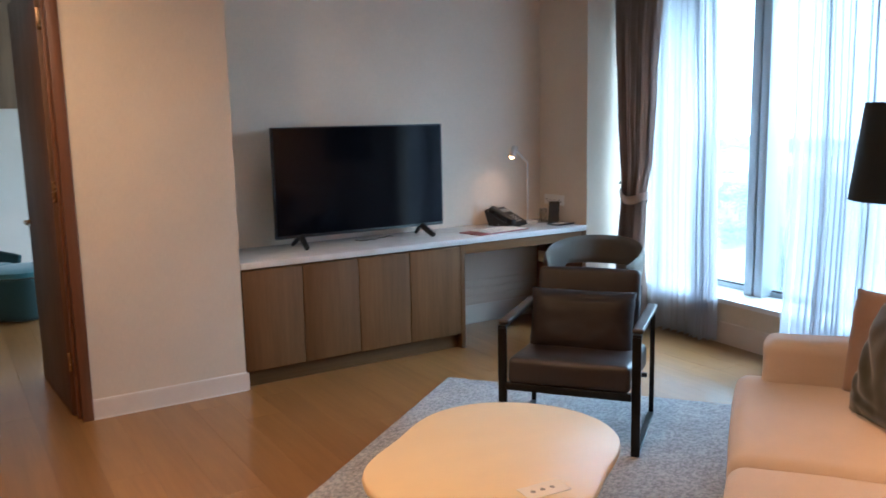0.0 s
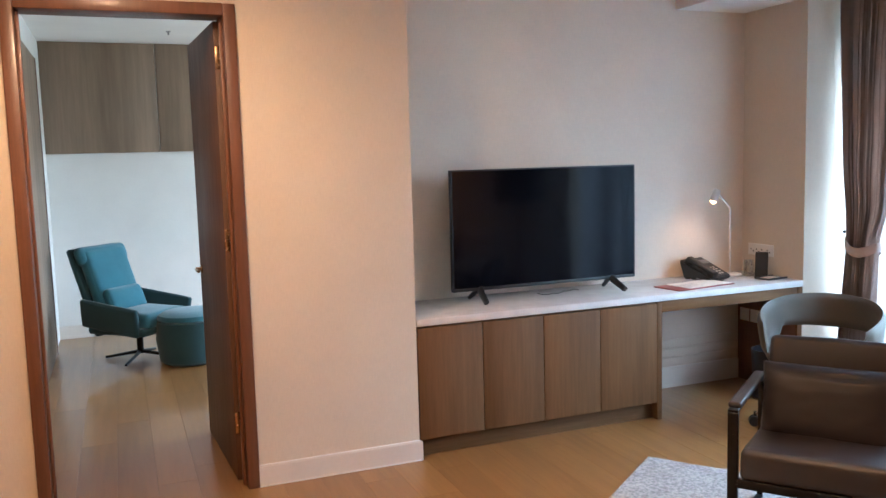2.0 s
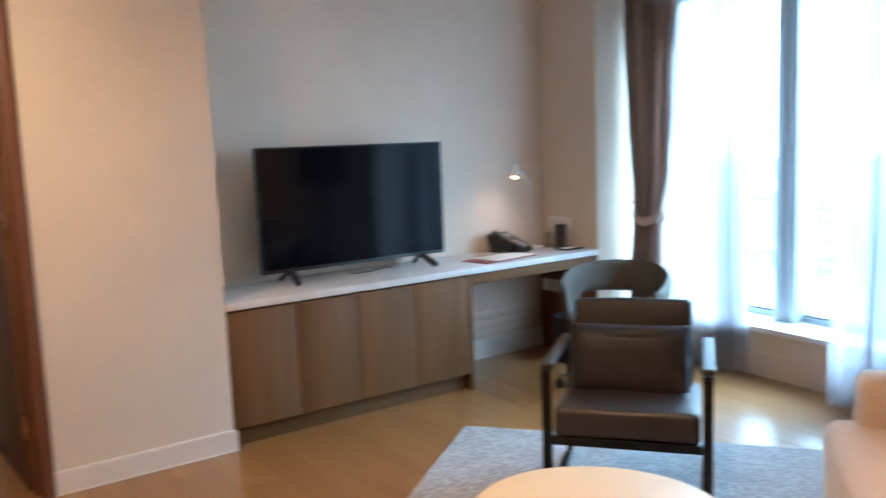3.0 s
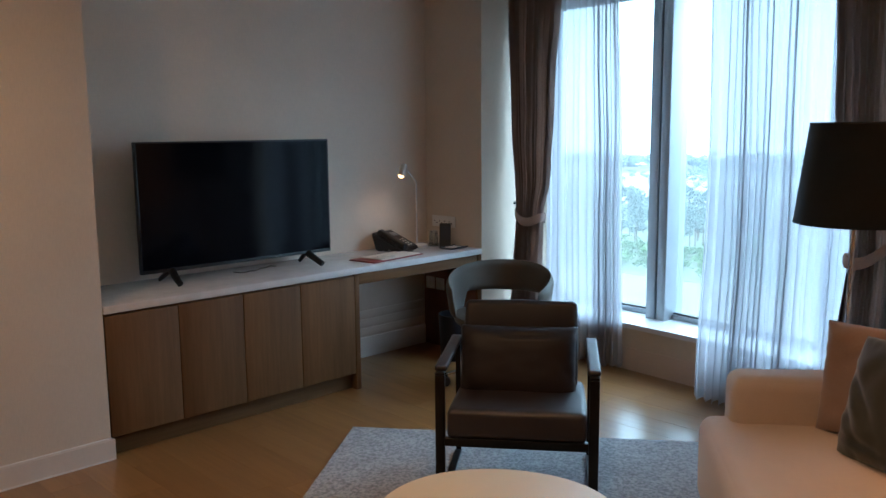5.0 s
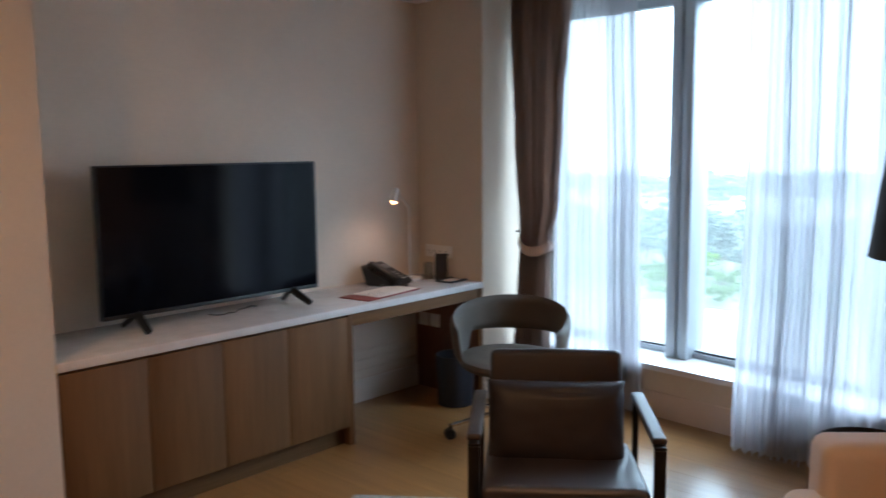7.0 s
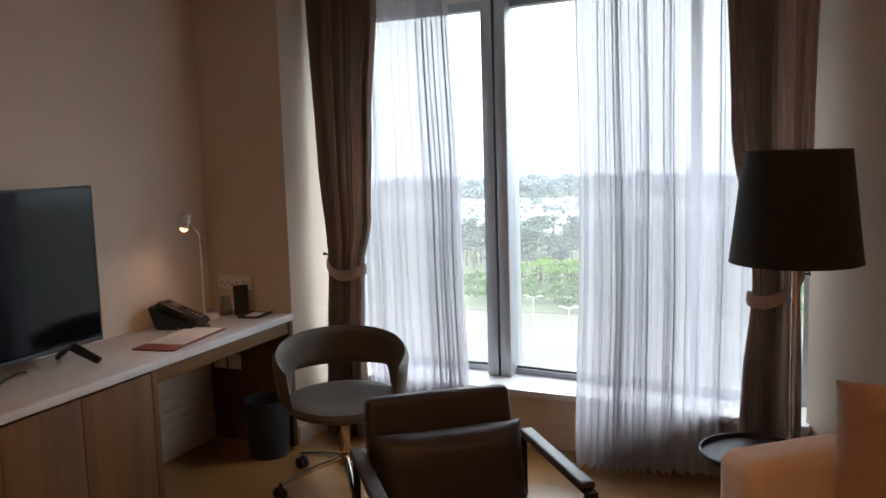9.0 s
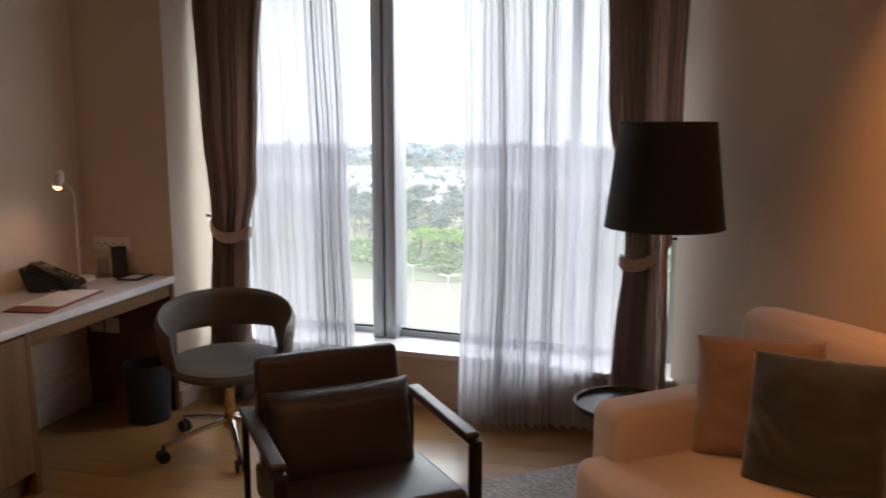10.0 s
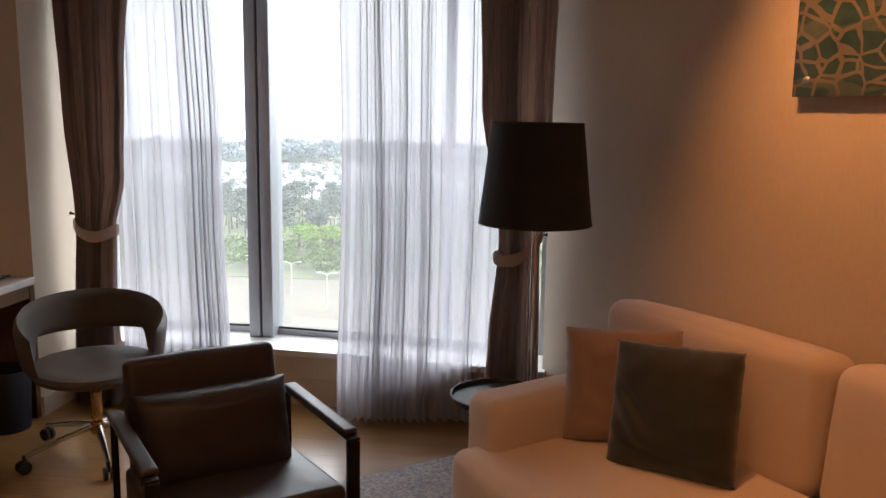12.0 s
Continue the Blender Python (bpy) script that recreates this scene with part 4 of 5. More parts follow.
# ---- waste bin ----
bin_ = thing("waste_bin", pose(2.425, 0.075, 0), "round navy waste bin under the desk", "waste bin")
part("body", lathe(bmesh.new(), [(0.105, 0.0), (0.108, 0.004), (0.122, 0.30), (0.122, 0.305), (0.117, 0.305), (0.104, 0.012), (0.0, 0.010)], 36), "navy", bin_, "", True)
part("rim", lathe(bmesh.new(), [(0.1175, 0.3055), (0.124, 0.3055), (0.124, 0.312), (0.1175, 0.312)], 36, (0, 0, 0), True), "black", bin_, "", True)

# ---- the rug ----
RC = Vector((1.075, -0.503, 0))
bm = bmesh.new()
rm = Matrix.Translation(RC) @ Matrix.Rotation(TH, 4, "Z")
nx, ny = 60, 44
LX, LY = 3.0, 2.3
top = [[bm.verts.new((-LX * i / nx, -LY * j / ny, 0.011 + 0.0018 * noise.noise(Vector((i * 0.7, j * 0.7, 2.0))))) for j in range(ny + 1)] for i in range(nx + 1)]
for i in range(nx):
    for j in range(ny):
        bm.faces.new((top[i][j], top[i + 1][j], top[i + 1][j + 1], top[i][j + 1]))
rim = [e for e in bm.edges if e.is_boundary]
ext = bmesh.ops.extrude_edge_only(bm, edges=rim)["geom"]
for v in (g for g in ext if isinstance(g, bmesh.types.BMVert)):
    v.co.z = 0.0005
rug = part("rug", bm, "rug", None, "", True, 30)
rug.matrix_world = rm
tagged(rug, "flat grey woven rug under the sofa and table", "rug")

# ---- the leather armchair ----
CH = Matrix((( -U.x, N.x, 0, 0), (-U.y, N.y, 0, 0), (0, 0, 1, 0), (0, 0, 0, 1)))
# local x: forward, local y: to the sofa's side
mid = (Vector((0.747, -1.485, 0)) + Vector((1.155, -2.0, 0))) / 2
chair = thing("armchair", Matrix.Translation(mid + Vector((0, 0, 0.012))) @ CH, "brown leather armchair with a black metal frame and padded arms", "armchair")
HW = 0.332
for s in (-1, 1):
    y0, y1 = (HW - 0.04, HW) if s > 0 else (-HW, -HW + 0.04)
    box("front_leg", (-0.026, y0, 0.0), (0.0, y1, 0.556), "black_metal", chair, "", 0.003)
    box("back_leg", (-0.60, y0 + 0.008, 0.0), (-0.585, y1 - 0.008, 0.545), "black_metal", chair, "", 0.003)
    rail = box("arm_rail", (-0.60, y0, 0.557), (0.0, y1, 0.567), "black_metal", chair, "", 0.003)
    box("floor_rail", (-0.584, y0 + 0.004, 0.0), (-0.027, y1 - 0.004, 0.012), "black_metal", chair, "", 0.002)
    ap = bmesh.new()
    soft_box(ap, (-0.30, (y0 + y1) / 2, 0.577), (0.54, 0.052, 0.024), 0.010, 4)
    part("arm_pad", ap, "leather", rail, "dark leather arm pad", True)
box("seat_rail", (-0.022, -HW + 0.041, 0.262), (0.012, HW - 0.041, 0.296), "black_metal", chair, "", 0.002)
box("seat_rail", (-0.58, -HW + 0.041, 0.200), (-0.56, HW - 0.041, 0.223), "black_metal", chair, "", 0.002)
st = bmesh.new()
soft_box(st, (0, 0, 0), (0.60, 0.57, 0.125), 0.026, 6, (0.004, 0.003, 0.008), 0.003, 1)
bmesh.ops.transform(st, matrix=pose(-0.290, 0, 0.335, 0, -4, 0), verts=st.verts)
part("seat", st, "leather", chair, "brown leather seat cushion", True)
bk = bmesh.new()
soft_box(bk, (0, 0, 0), (0.085, 0.522, 0.49), 0.026, 6, (0.012, 0.003, 0.003), 0.003, 2)
bmesh.ops.transform(bk, matrix=pose(-0.545, -0.012, 0.512, 0, -12, 0), verts=bk.verts)
part("backrest", bk, "leather", chair, "brown leather backrest", True)
bf = bmesh.new()
tube(bf, [(-0.56, -0.235, 0.2), (-0.66, -0.235, 0.66)], 0.011, 8)
part("back_frame", bf, "black_metal", chair, "", True)
bf = bmesh.new()
tube(bf, [(-0.56, 0.235, 0.2), (-0.66, 0.235, 0.66)], 0.011, 8)
part("back_frame", bf, "black_metal", chair, "", True)
cm = Matrix.Translation(mid + Vector((0, 0, 0.012))) @ CH
cush = pillow(bmesh.new(), 0.53, 0.34, 0.18, 40, 0.03, 0.004, 3, [(0.0, 1.0, 0.74, 0.07, 0.014, 0.25, 0.8, 0.35), (0.95, 0.3, 0.75, 0.08, 0.012, 0.8, -0.4, 0.4), (0.1, -0.99, -0.8, 0.1, 0.008, 0.3, 0.8, 0.5), (0.1, -0.99, 0.7, 0.1, 0.008, -0.4, -0.8, 0.5)])
co = part("cushion", cush, "cushion_leather", None, "", True, 80)
co.matrix_world = cm @ pose(-0.405, -0.016, 0.503, 0, 74, 0) @ pose(0, 0, 0, 0, 0, 90)
tagged(co, "brown leather lumbar cushion leaning on the armchair's backrest", "cushion")

# ---- the swivel desk chair ----
DC = Vector((2.20, -0.53, 0))
dch = thing("desk_chair", Matrix.Translation(DC) @ Matrix.Rotation(radians(212), 4, "Z"), "grey leather swivel desk chair with a wraparound back on castors", "desk chair")
first = math.degrees(math.atan2(0.205, -0.275)) - 212
for k in range(5):
    a = radians(first + 72 * k)
    c, s = math.cos(a), math.sin(a)
    part("base_arm", tube(bmesh.new(), [(0.03 * c, 0.03 * s, 0.135), (0.16 * c, 0.16 * s, 0.115), (0.335 * c, 0.335 * s, 0.075)], [0.019, 0.016, 0.011], 10, 0.8), "chrome", dch, "chrome base arm", True)
    castor = part("castor", tube(bmesh.new(), [(0.335 * c, 0.335 * s, 0.035), (0.335 * c, 0.335 * s, 0.085)], 0.009, 8), "black", dch, "black castor", True)
    for sd in (-1, 1):
        w0 = lathe(bmesh.new(), [(0.010, -0.009), (0.028, -0.009), (0.030, -0.004), (0.030, 0.006), (0.026, 0.009), (0.010, 0.009)], 18)
        bmesh.ops.transform(w0, matrix=Matrix.Translation((0.34 * c - s * sd * 0.014, 0.34 * s + c * sd * 0.014, 0.030)) @ Matrix.Rotation(a, 4, "Z") @ pose(0, 0, 0, 90), verts=w0.verts)
        part("wheel", w0, "black", castor, "", True)
part("column", lathe(bmesh.new(), [(0.034, 0.10), (0.034, 0.16), (0.026, 0.165), (0.026, 0.30), (0.016, 0.305), (0.016, 0.385)], 20), "brass", dch, "brass-coloured gas column", True)
box("seat_plate", (-0.10, -0.10, 0.380), (0.10, 0.10, 0.399), "black_metal", dch, "", 0.004)
part("lever", tube(bmesh.new(), [(0.05, 0.0, 0.395), (0.06, 0.2, 0.385), (0.06, 0.26, 0.38)], 0.006, 8), "black", dch, "", True)
# seat: a shallow round dish
bm = bmesh.new()
rings = []
prof = [(0.0, 0.455), (0.12, 0.454), (0.2, 0.458), (0.245, 0.462), (0.272, 0.456), (0.281, 0.436), (0.27, 0.414), (0.2, 0.402), (0.0, 0.400)]
n = 40
for r, z in prof:
    ring = []
    for i in range(n):
        a = 2 * math.pi * i / n
        rr = r * (1 + 0.06 * math.cos(a))
        ring.append(bm.verts.new((0.02 + rr * math.cos(a), rr * 0.98 * math.sin(a), z - (0.016 * max(0, math.cos(a)) * (r / 0.29) ** 2))))
    rings.append(ring)
for a, b in zip(rings, rings[1:]):
    for i in range(n):
        bm.faces.new((a[i], a[(i + 1) % n], b[(i + 1) % n], b[i]))
bmesh.ops.remove_doubles(bm, verts=bm.verts, dist=1e-5)
part("seat", bm, "grey_leather", dch, "round padded seat", True)
# wraparound back: a band open behind the seat, closed at the sides
bm = bmesh.new()
na, nz = 64, 12
outer, inner = [], []
for i in range(na + 1):
    ph = -122 + 244 * i / na
    a = radians(180 + ph)
    k = abs(ph) / 122
    ztop = 0.735 - 0.12 * k ** 2.2
    ks = max(0.0, min(1.0, (abs(ph) - 52) / 18))
    ks = ks * ks * (3 - 2 * ks)
    zbot = 0.550 - 0.12 * ks - 0.01 * (1 - k)
    lo_, li_ = [], []
    for j in range(nz + 1):
        z = zbot + (ztop - zbot) * j / nz
        h = (z - 0.43) / 0.32
        r = 0.268 + 0.045 * math.sin(min(1, h) * 1.4) - 0.012 * h * h
        edge = min(j, nz - j) / nz
        edge_i = min(i, na - i) / na
        th = 0.034 * min(1, (edge * 6) ** 0.5 if edge > 0 else 0.0) * min(1, (edge_i * 20) ** 0.5 if edge_i > 0 else 0.0)
        cx, cy = 0.02 + r * 1.02 * math.cos(a), r * 1.03 * math.sin(a)
        d = Vector((math.cos(a), math.sin(a), 0))
        lo_.append(bm.verts.new(Vector((cx, cy, z)) + d * th * 0.6))
        li_.append(bm.verts.new(Vector((cx, cy, z)) - d * th * 0.6))
    outer.append(lo_)
    inner.append(li_)
for i in range(na):
    for j in range(nz):
        bm.faces.new((outer[i][j], outer[i + 1][j], outer[i + 1][j + 1], outer[i][j + 1]))
        bm.faces.new((inner[i][j + 1], inner[i + 1][j + 1], inner[i + 1][j], inner[i][j]))
bmesh.ops.remove_doubles(bm, verts=bm.verts, dist=2e-4)
part("backrest", bm, "grey_leather", dch, "wraparound grey leather backrest", True, 60)

# ---- the sofa ----
SA = Vector((1.602, -2.312, 0.0))
SM = Matrix.Translation(SA + Vector((0, 0, 0.012))) @ Matrix(((U.x, N.x, 0, 0), (U.y, N.y, 0, 0), (0, 0, 1, 0), (0, 0, 0, 1)))
# local x: along the sofa, local y: towards the wall
sofa = thing("sofa", SM, "light beige upholstered sofa with square arms and thick seat cushions", "sofa")


def soft_part(name, c, s, r, puff, parent, material, label="", seed=0, m=None, wob=0.004, mid_=8):
    b_ = soft_box(bmesh.new(), (0, 0, 0), s, r, mid_, puff, wob, seed)
    bmesh.ops.transform(b_, matrix=Matrix.Translation(c) @ (m or Matrix.Identity(4)), verts=b_.verts)
    return part(name, b_, material, parent, label, True, 70)


soft_part("arm", (-0.095, 0.40, 0.325), (0.19, 0.82, 0.53), 0.05, (0.006, 0.006, 0.010), sofa, "sofa", "", 1)
soft_part("arm", (-2.055, 0.40, 0.325), (0.19, 0.82, 0.53), 0.05, (0.006, 0.006, 0.010), sofa, "sofa", "", 2)
box("base", (-2.10, -0.06, 0.055), (-0.07, 0.80, 0.20), "sofa", sofa, "", 0.02, 3)
for x0, x1, sd in ((-1.05, -0.055, 3), (-2.10, -1.055, 4)):
    soft_part("seat_cushion", ((x0 + x1) / 2, 0.30, 0.235), (x1 - x0, 0.84, 0.35), 0.06, (0.006, 0.012, 0.014), sofa, "sofa", "thick beige seat cushion", sd)
for x0, x1, sd in ((-0.935, 0.105, 5), (-1.98, -0.945, 6)):
    soft_part("back_cushion", ((x0 + x1) / 2, 0.835, 0.585), (x1 - x0, 0.22, 0.50), 0.07, (0.006, 0.015, 0.012), sofa, "sofa", "thick beige back cushion", sd, pose(0, 0, 0, -7))
box("back_frame", (-2.14, 0.815, 0.06), (-0.005, 0.935, 0.60), "sofa", sofa, "", 0.03, 3)
for x in (-0.12, -2.03):
    for y in (0.05, 0.80):
        part("foot", lathe(bmesh.new(), [(0.022, 0.0), (0.028, 0.06)], 14, (x, y, -0.006)), "dark_wood", sofa, "dark wooden foot", True)

p1 = part("cushion", pillow(bmesh.new(), 0.42, 0.42, 0.15, 30, 0.02, 0.012, 5, [(0.5, 0.87, 0.55, 0.12, 0.008, 0.3, 0.6, 0.5)]), "pink", None, "", True, 80)
p1.matrix_world = SM @ Matrix.Translation((-0.315, 0.475, 0.619)) @ pose(0, 0, 0, 0, 0, -52) @ pose(0, 0, 0, 80, 0, 0)
tagged(p1, "dusty pink square cushion leaning in the sofa's corner", "cushion", "cushions on the sofa")
p2 = part("cushion", pillow(bmesh.new(), 0.435, 0.435, 0.15, 44, 0.015, 0.008, 9, [(0.73, -0.68, 0.40, 0.09, 0.016, 0.7, 0.1, 0.55), (0.73, -0.68, 0.78, 0.08, 0.012, 0.75, -0.3, 0.4), (0.15, -0.98, 0.72, 0.07, 0.012, 0.4, -0.7, 0.5), (-0.2, -0.97, 0.75, 0.07, 0.008, -0.4, -0.7, 0.4)]), "velvet", None, "", True, 80)
p2.matrix_world = SM @ Matrix.Translation((-0.59, 0.445, 0.620)) @ pose(0, 0, 0, 0, 0, -25) @ pose(0, 0, 0, 73, 0, 0) @ pose(0, 0, 0, 0, 0, -3)
tagged(p2, "dark grey-green velvet square cushion leaning against the pink one", "cushion", "cushions on the sofa")

# ---- the floor lamp ----
fl = thing("floor_lamp", pose(2.225, -2.545, 0), "floor lamp with a charcoal drum shade on a chrome pole", "floor lamp")
part("base", lathe(bmesh.new(), [(0.14, 0.0), (0.143, 0.004), (0.14, 0.016), (0.02, 0.022), (0.014, 0.03)], 36), "chrome", fl, "round chrome base", True)
part("pole", tube(bmesh.new(), [(0, 0, 0.02), (0, 0, 0.7), (0, 0, 1.46)], 0.0105, 14), "chrome", fl, "chrome pole", True)
fl_shade = part("shade", lathe(bmesh.new(), [(0.243, 1.15), (0.194, 1.575), (0.1915, 1.575), (0.2405, 1.15)], 48, (0, 0, 0), True), "lampshade", fl, "charcoal fabric drum shade", True, 30)
part("lining", lathe(bmesh.new(), [(0.2395, 1.155), (0.1905, 1.570), (0.1895, 1.570), (0.2385, 1.155)], 48, (0, 0, 0), True), "shade_in", fl_shade, "pale shade lining", True, 30)
for z, r in ((1.15, 0.242), (1.575, 0.193)):
    part("shade_rim", tube(bmesh.new(), [(r * math.cos(a), r * math.sin(a), z) for a in np.linspace(0, 2 * math.pi, 49)], 0.0035, 6), "lampshade", fl_shade, "", True)
for k in range(3):
    a = 2 * math.pi * k / 3 + 0.4
    part("spoke", tube(bmesh.new(), [(0.012 * math.cos(a), 0.012 * math.sin(a), 1.46), (0.19 * math.cos(a), 0.19 * math.sin(a), 1.56)], 0.002, 6), "steel", fl_shade)
bm = bmesh.new()
bmesh.ops.create_uvsphere(bm, u_segments=16, v_segments=10, radius=0.03)
bmesh.ops.transform(bm, matrix=Matrix.Translation((0, 0, 1.49)), verts=bm.verts)
part("bulb", bm, "white", fl, "unlit white bulb", True)

# ---- the side table ----
sd_ = thing("side_table", pose(1.985, -2.415, 0), "small round dark side table with a tray top", "side table")
part("top", lathe(bmesh.new(), [(0.0, 0.430), (0.17, 0.430), (0.195, 0.440), (0.2, 0.462), (0.192, 0.464), (0.184, 0.447), (0.0, 0.445)], 48), "black_metal", sd_, "black tray top with a raised rim", True)
part("column", lathe(bmesh.new(), [(0.15, 0.0), (0.155, 0.02), (0.10, 0.10), (0.075, 0.22), (0.10, 0.36), (0.15, 0.4295)], 36), "dark_wood", sd_, "turned dark wooden column", True)

# ---- the coffee table ----
ct = thing("coffee_table", pose(0.08, -2.40, 0.012), "low coffee table with a rounded pale wooden top", "coffee table")


def egg(k, inset=0.0):
    a = 2 * math.pi * k / 72
    h = a - radians(35)
    r = 0.458 + 0.03 * math.cos(h) + 0.062 * math.cos(2 * h) + 0.012 * math.cos(3 * h) - 0.017 * math.cos(4 * h) - inset
    return r * math.cos(a), r * math.sin(a)


bm = bmesh.new()
rows_ = [[bm.verts.new((*egg(k, ins), z)) for k in range(72)] for ins, z in ((0.03, 0.368), (0.006, 0.376), (0.0, 0.390), (0.002, 0.402), (0.008, 0.408))]
for a, b in zip(rows_, rows_[1:]):
    for i in range(72):
        bm.faces.new((a[i], a[(i + 1) % 72], b[(i + 1) % 72], b[i]))
bm.faces.new(rows_[0][::-1])
bm.faces.new(rows_[-1])
part("tabletop", bm, "table_top", ct, "", True, 50)
for k in range(3):
    a = radians(50 + 120 * k)
    part("leg", tube(bmesh.new(), [(0.24 * math.cos(a), 0.24 * math.sin(a), 0.372), (0.31 * math.cos(a), 0.31 * math.sin(a), 0.0)], [0.024, 0.015], 14), "dark_wood", ct, "dark wooden leg", True)
card = thing("card", pose(0.057, -2.696, 0.4205, 0, 0, -4), "white printed card lying on the coffee table", "card")
box("sheet", (-0.075, -0.04, 0.0), (0.075, 0.04, 0.002), "paper", card, "", 0.0)
for k in range(3):
    part("printed_dot", lathe(bmesh.new(), [(0.009, 0.0022), (0.009, 0.0026)], 14, (-0.04 + 0.035 * k, 0.0, 0)), "grey", card)

# ---- the picture on the sofa wall ----
AW, AH, AZ = 1.10, 0.75, 1.683
am = Matrix.Translation(on_wall(-0.577 - AW / 2, -0.035, AZ)) @ Matrix(((U.x, N.x, 0, 0), (U.y, N.y, 0, 0), (0, 0, 1, 0), (0, 0, 0, 1)))
art = thing("wall_art", am, "teal glass picture with a cream web pattern on steel standoffs", "picture")
box("glass_panel", (-AW / 2, -0.006, 0.0), (AW / 2, 0.004, AH), "art", art, "", 0.002)
for x in (-1, 1):
    for z in (0.055, AH - 0.055):
        bm = lathe(bmesh.new(), [(0.011, -0.026), (0.011, 0.006), (0.014, 0.0065), (0.014, 0.010), (0.010, 0.013)], 18)
        bmesh.ops.transform(bm, matrix=pose(x * (AW / 2 - 0.055), 0, z, 90), verts=bm.verts)
        part("standoff", bm, "steel", art, "steel standoff bolt", True)

# ---- ceiling spots ----
for x, y in DOWNLIGHTS:
    dl = thing("ceiling_spot", pose(x, y, CEIL), "small recessed ceiling spot with a white ring, lit", "ceiling light", "ceiling spots")
    part("ring", lathe(bmesh.new(), [(0.036, 0.0), (0.05, 0.0), (0.05, -0.004), (0.036, -0.006)], 28, (0, 0, 0), True), "white", dl, "", True)
    part("lens", lathe(bmesh.new(), [(0.0355, -0.0005), (0.0355, -0.002)], 24), "spot_lens", dl, "glowing lens")

# ---- seen through the bedroom door ----
upper = thing("wall_panelling", pose(0, BED_Y, 0), "grey-brown wood panelling on the upper bedroom wall", "wall panelling")
for x0, x1 in ((-1.978, -0.99), (-0.984, 0.2), (0.206, 1.4), (1.406, 2.88)):
    box("panel", (x0, -0.035, 1.72), (x1, -0.001, BED_CEIL - 0.002), "panel", upper, "", 0.002)
inner_door = thing("closet_door", pose(-1.98, 0, 0), "brown closet door in a red-brown frame on the bedroom's side wall", "door")
inner_door["kind"] = "structure"
box("frame", (0.0005, 2.12, 0.0), (0.03, 2.18, 2.2), "mahogany", inner_door, "", 0.003)
box("frame", (0.0005, 0.16, 0.0), (0.03, 0.22, 2.2), "mahogany", inner_door, "", 0.003)
box("frame", (0.0005, 0.16, 2.201), (0.03, 2.18, 2.26), "mahogany", inner_door, "", 0.003)
box("leaf", (0.0005, 0.221, 0.005), (0.018, 2.119, 2.2), "door", inner_door, "", 0.002)
# added sheet: the pale side wall's shade as a grey-brown colour
box("leaf", (0.0005, 2.26, 0.005), (0.02, 3.69, 2.5), "panel", inner_door, "grey-brown sheet on the side wall, shade put into its colour", 0.002)
box("frame", (0.0005, 3.70, 0.0), (0.025, 3.74, 2.5), "door", inner_door, "", 0.002)

BA = Matrix.Translation((-1.30, 3.22, 0)) @ Matrix.Rotation(radians(-44), 4, "Z") @ Matrix.Scale(0.93, 4)
lc = thing("lounge_chair", BA, "teal swivel lounge chair with a high back and dark shell", "lounge chair")
# local x: forward
soft_part("seat", (0.06, 0, 0.385), (0.56, 0.52, 0.13), 0.05, (0.005, 0.005, 0.02), lc, "teal", "teal seat cushion", 1)
soft_part("backrest", (-0.285, 0, 0.70), (0.12, 0.50, 0.62), 0.058, (0.02, 0.005, 0.005), lc, "teal", "teal upholstered backrest", 2, pose(0, 0, 0, 0, -20, 0))
soft_part("headrest", (-0.38, 0, 0.93), (0.10, 0.56, 0.17), 0.049, (0.015, 0.004, 0.004), lc, "teal", "teal headrest", 3, pose(0, 0, 0, 0, -22, 0))
soft_part("lumbar_cushion", (-0.14, 0, 0.53), (0.10, 0.42, 0.24), 0.045, (0.02, 0.004, 0.004), lc, "teal", "small teal lumbar cushion", 4, pose(0, 0, 0, 0, -24, 0))
soft_part("back_shell", (-0.345, 0, 0.62), (0.05, 0.58, 0.80), 0.024, (0.01, 0.004, 0.004), lc, "teal_dark", "dark teal shell", 5, pose(0, 0, 0, 0, -20, 0))
soft_part("seat_shell", (0.02, 0, 0.30), (0.62, 0.62, 0.07), 0.03, (0.004, 0.004, 0.004), lc, "teal_dark", "dark teal shell", 6)
for s in (-1, 1):
    soft_part("arm", (-0.01, s * 0.325, 0.42), (0.62, 0.05, 0.25), 0.022, (0.004, 0.008, 0.004), lc, "teal_dark", "dark teal arm", 7 + s, pose(0, 0, 0, s * -9, 7, 0))
part("column", lathe(bmesh.new(), [(0.03, 0.05), (0.03, 0.262)], 16), "black_metal", lc, "", True)
for k in range(4):
    a = radians(20 + 90 * k)
    part("foot", tube(bmesh.new(), [(0.02 * math.cos(a), 0.02 * math.sin(a), 0.065), (0.32 * math.cos(a), 0.32 * math.sin(a), 0.016)], [0.017, 0.012], 8), "black_metal", lc, "black metal foot", True)
ot = thing("ottoman", Matrix.Translation((-0.90, 2.93, 0)) @ Matrix.Rotation(radians(-48), 4, "Z"), "round teal upholstered ottoman in front of the lounge chair", "ottoman")
part("body", lathe(bmesh.new(), [(0.0, 0.004), (0.235, 0.006), (0.262, 0.03), (0.285, 0.20), (0.272, 0.345), (0.262, 0.352), (0.0, 0.353)], 40), "teal_dark", ot, "", True)
part("pad", lathe(bmesh.new(), [(0.0, 0.354), (0.262, 0.355), (0.274, 0.365), (0.262, 0.398), (0.215, 0.416), (0.10, 0.424), (0.0, 0.425)], 40), "teal", ot, "teal padded top", True)
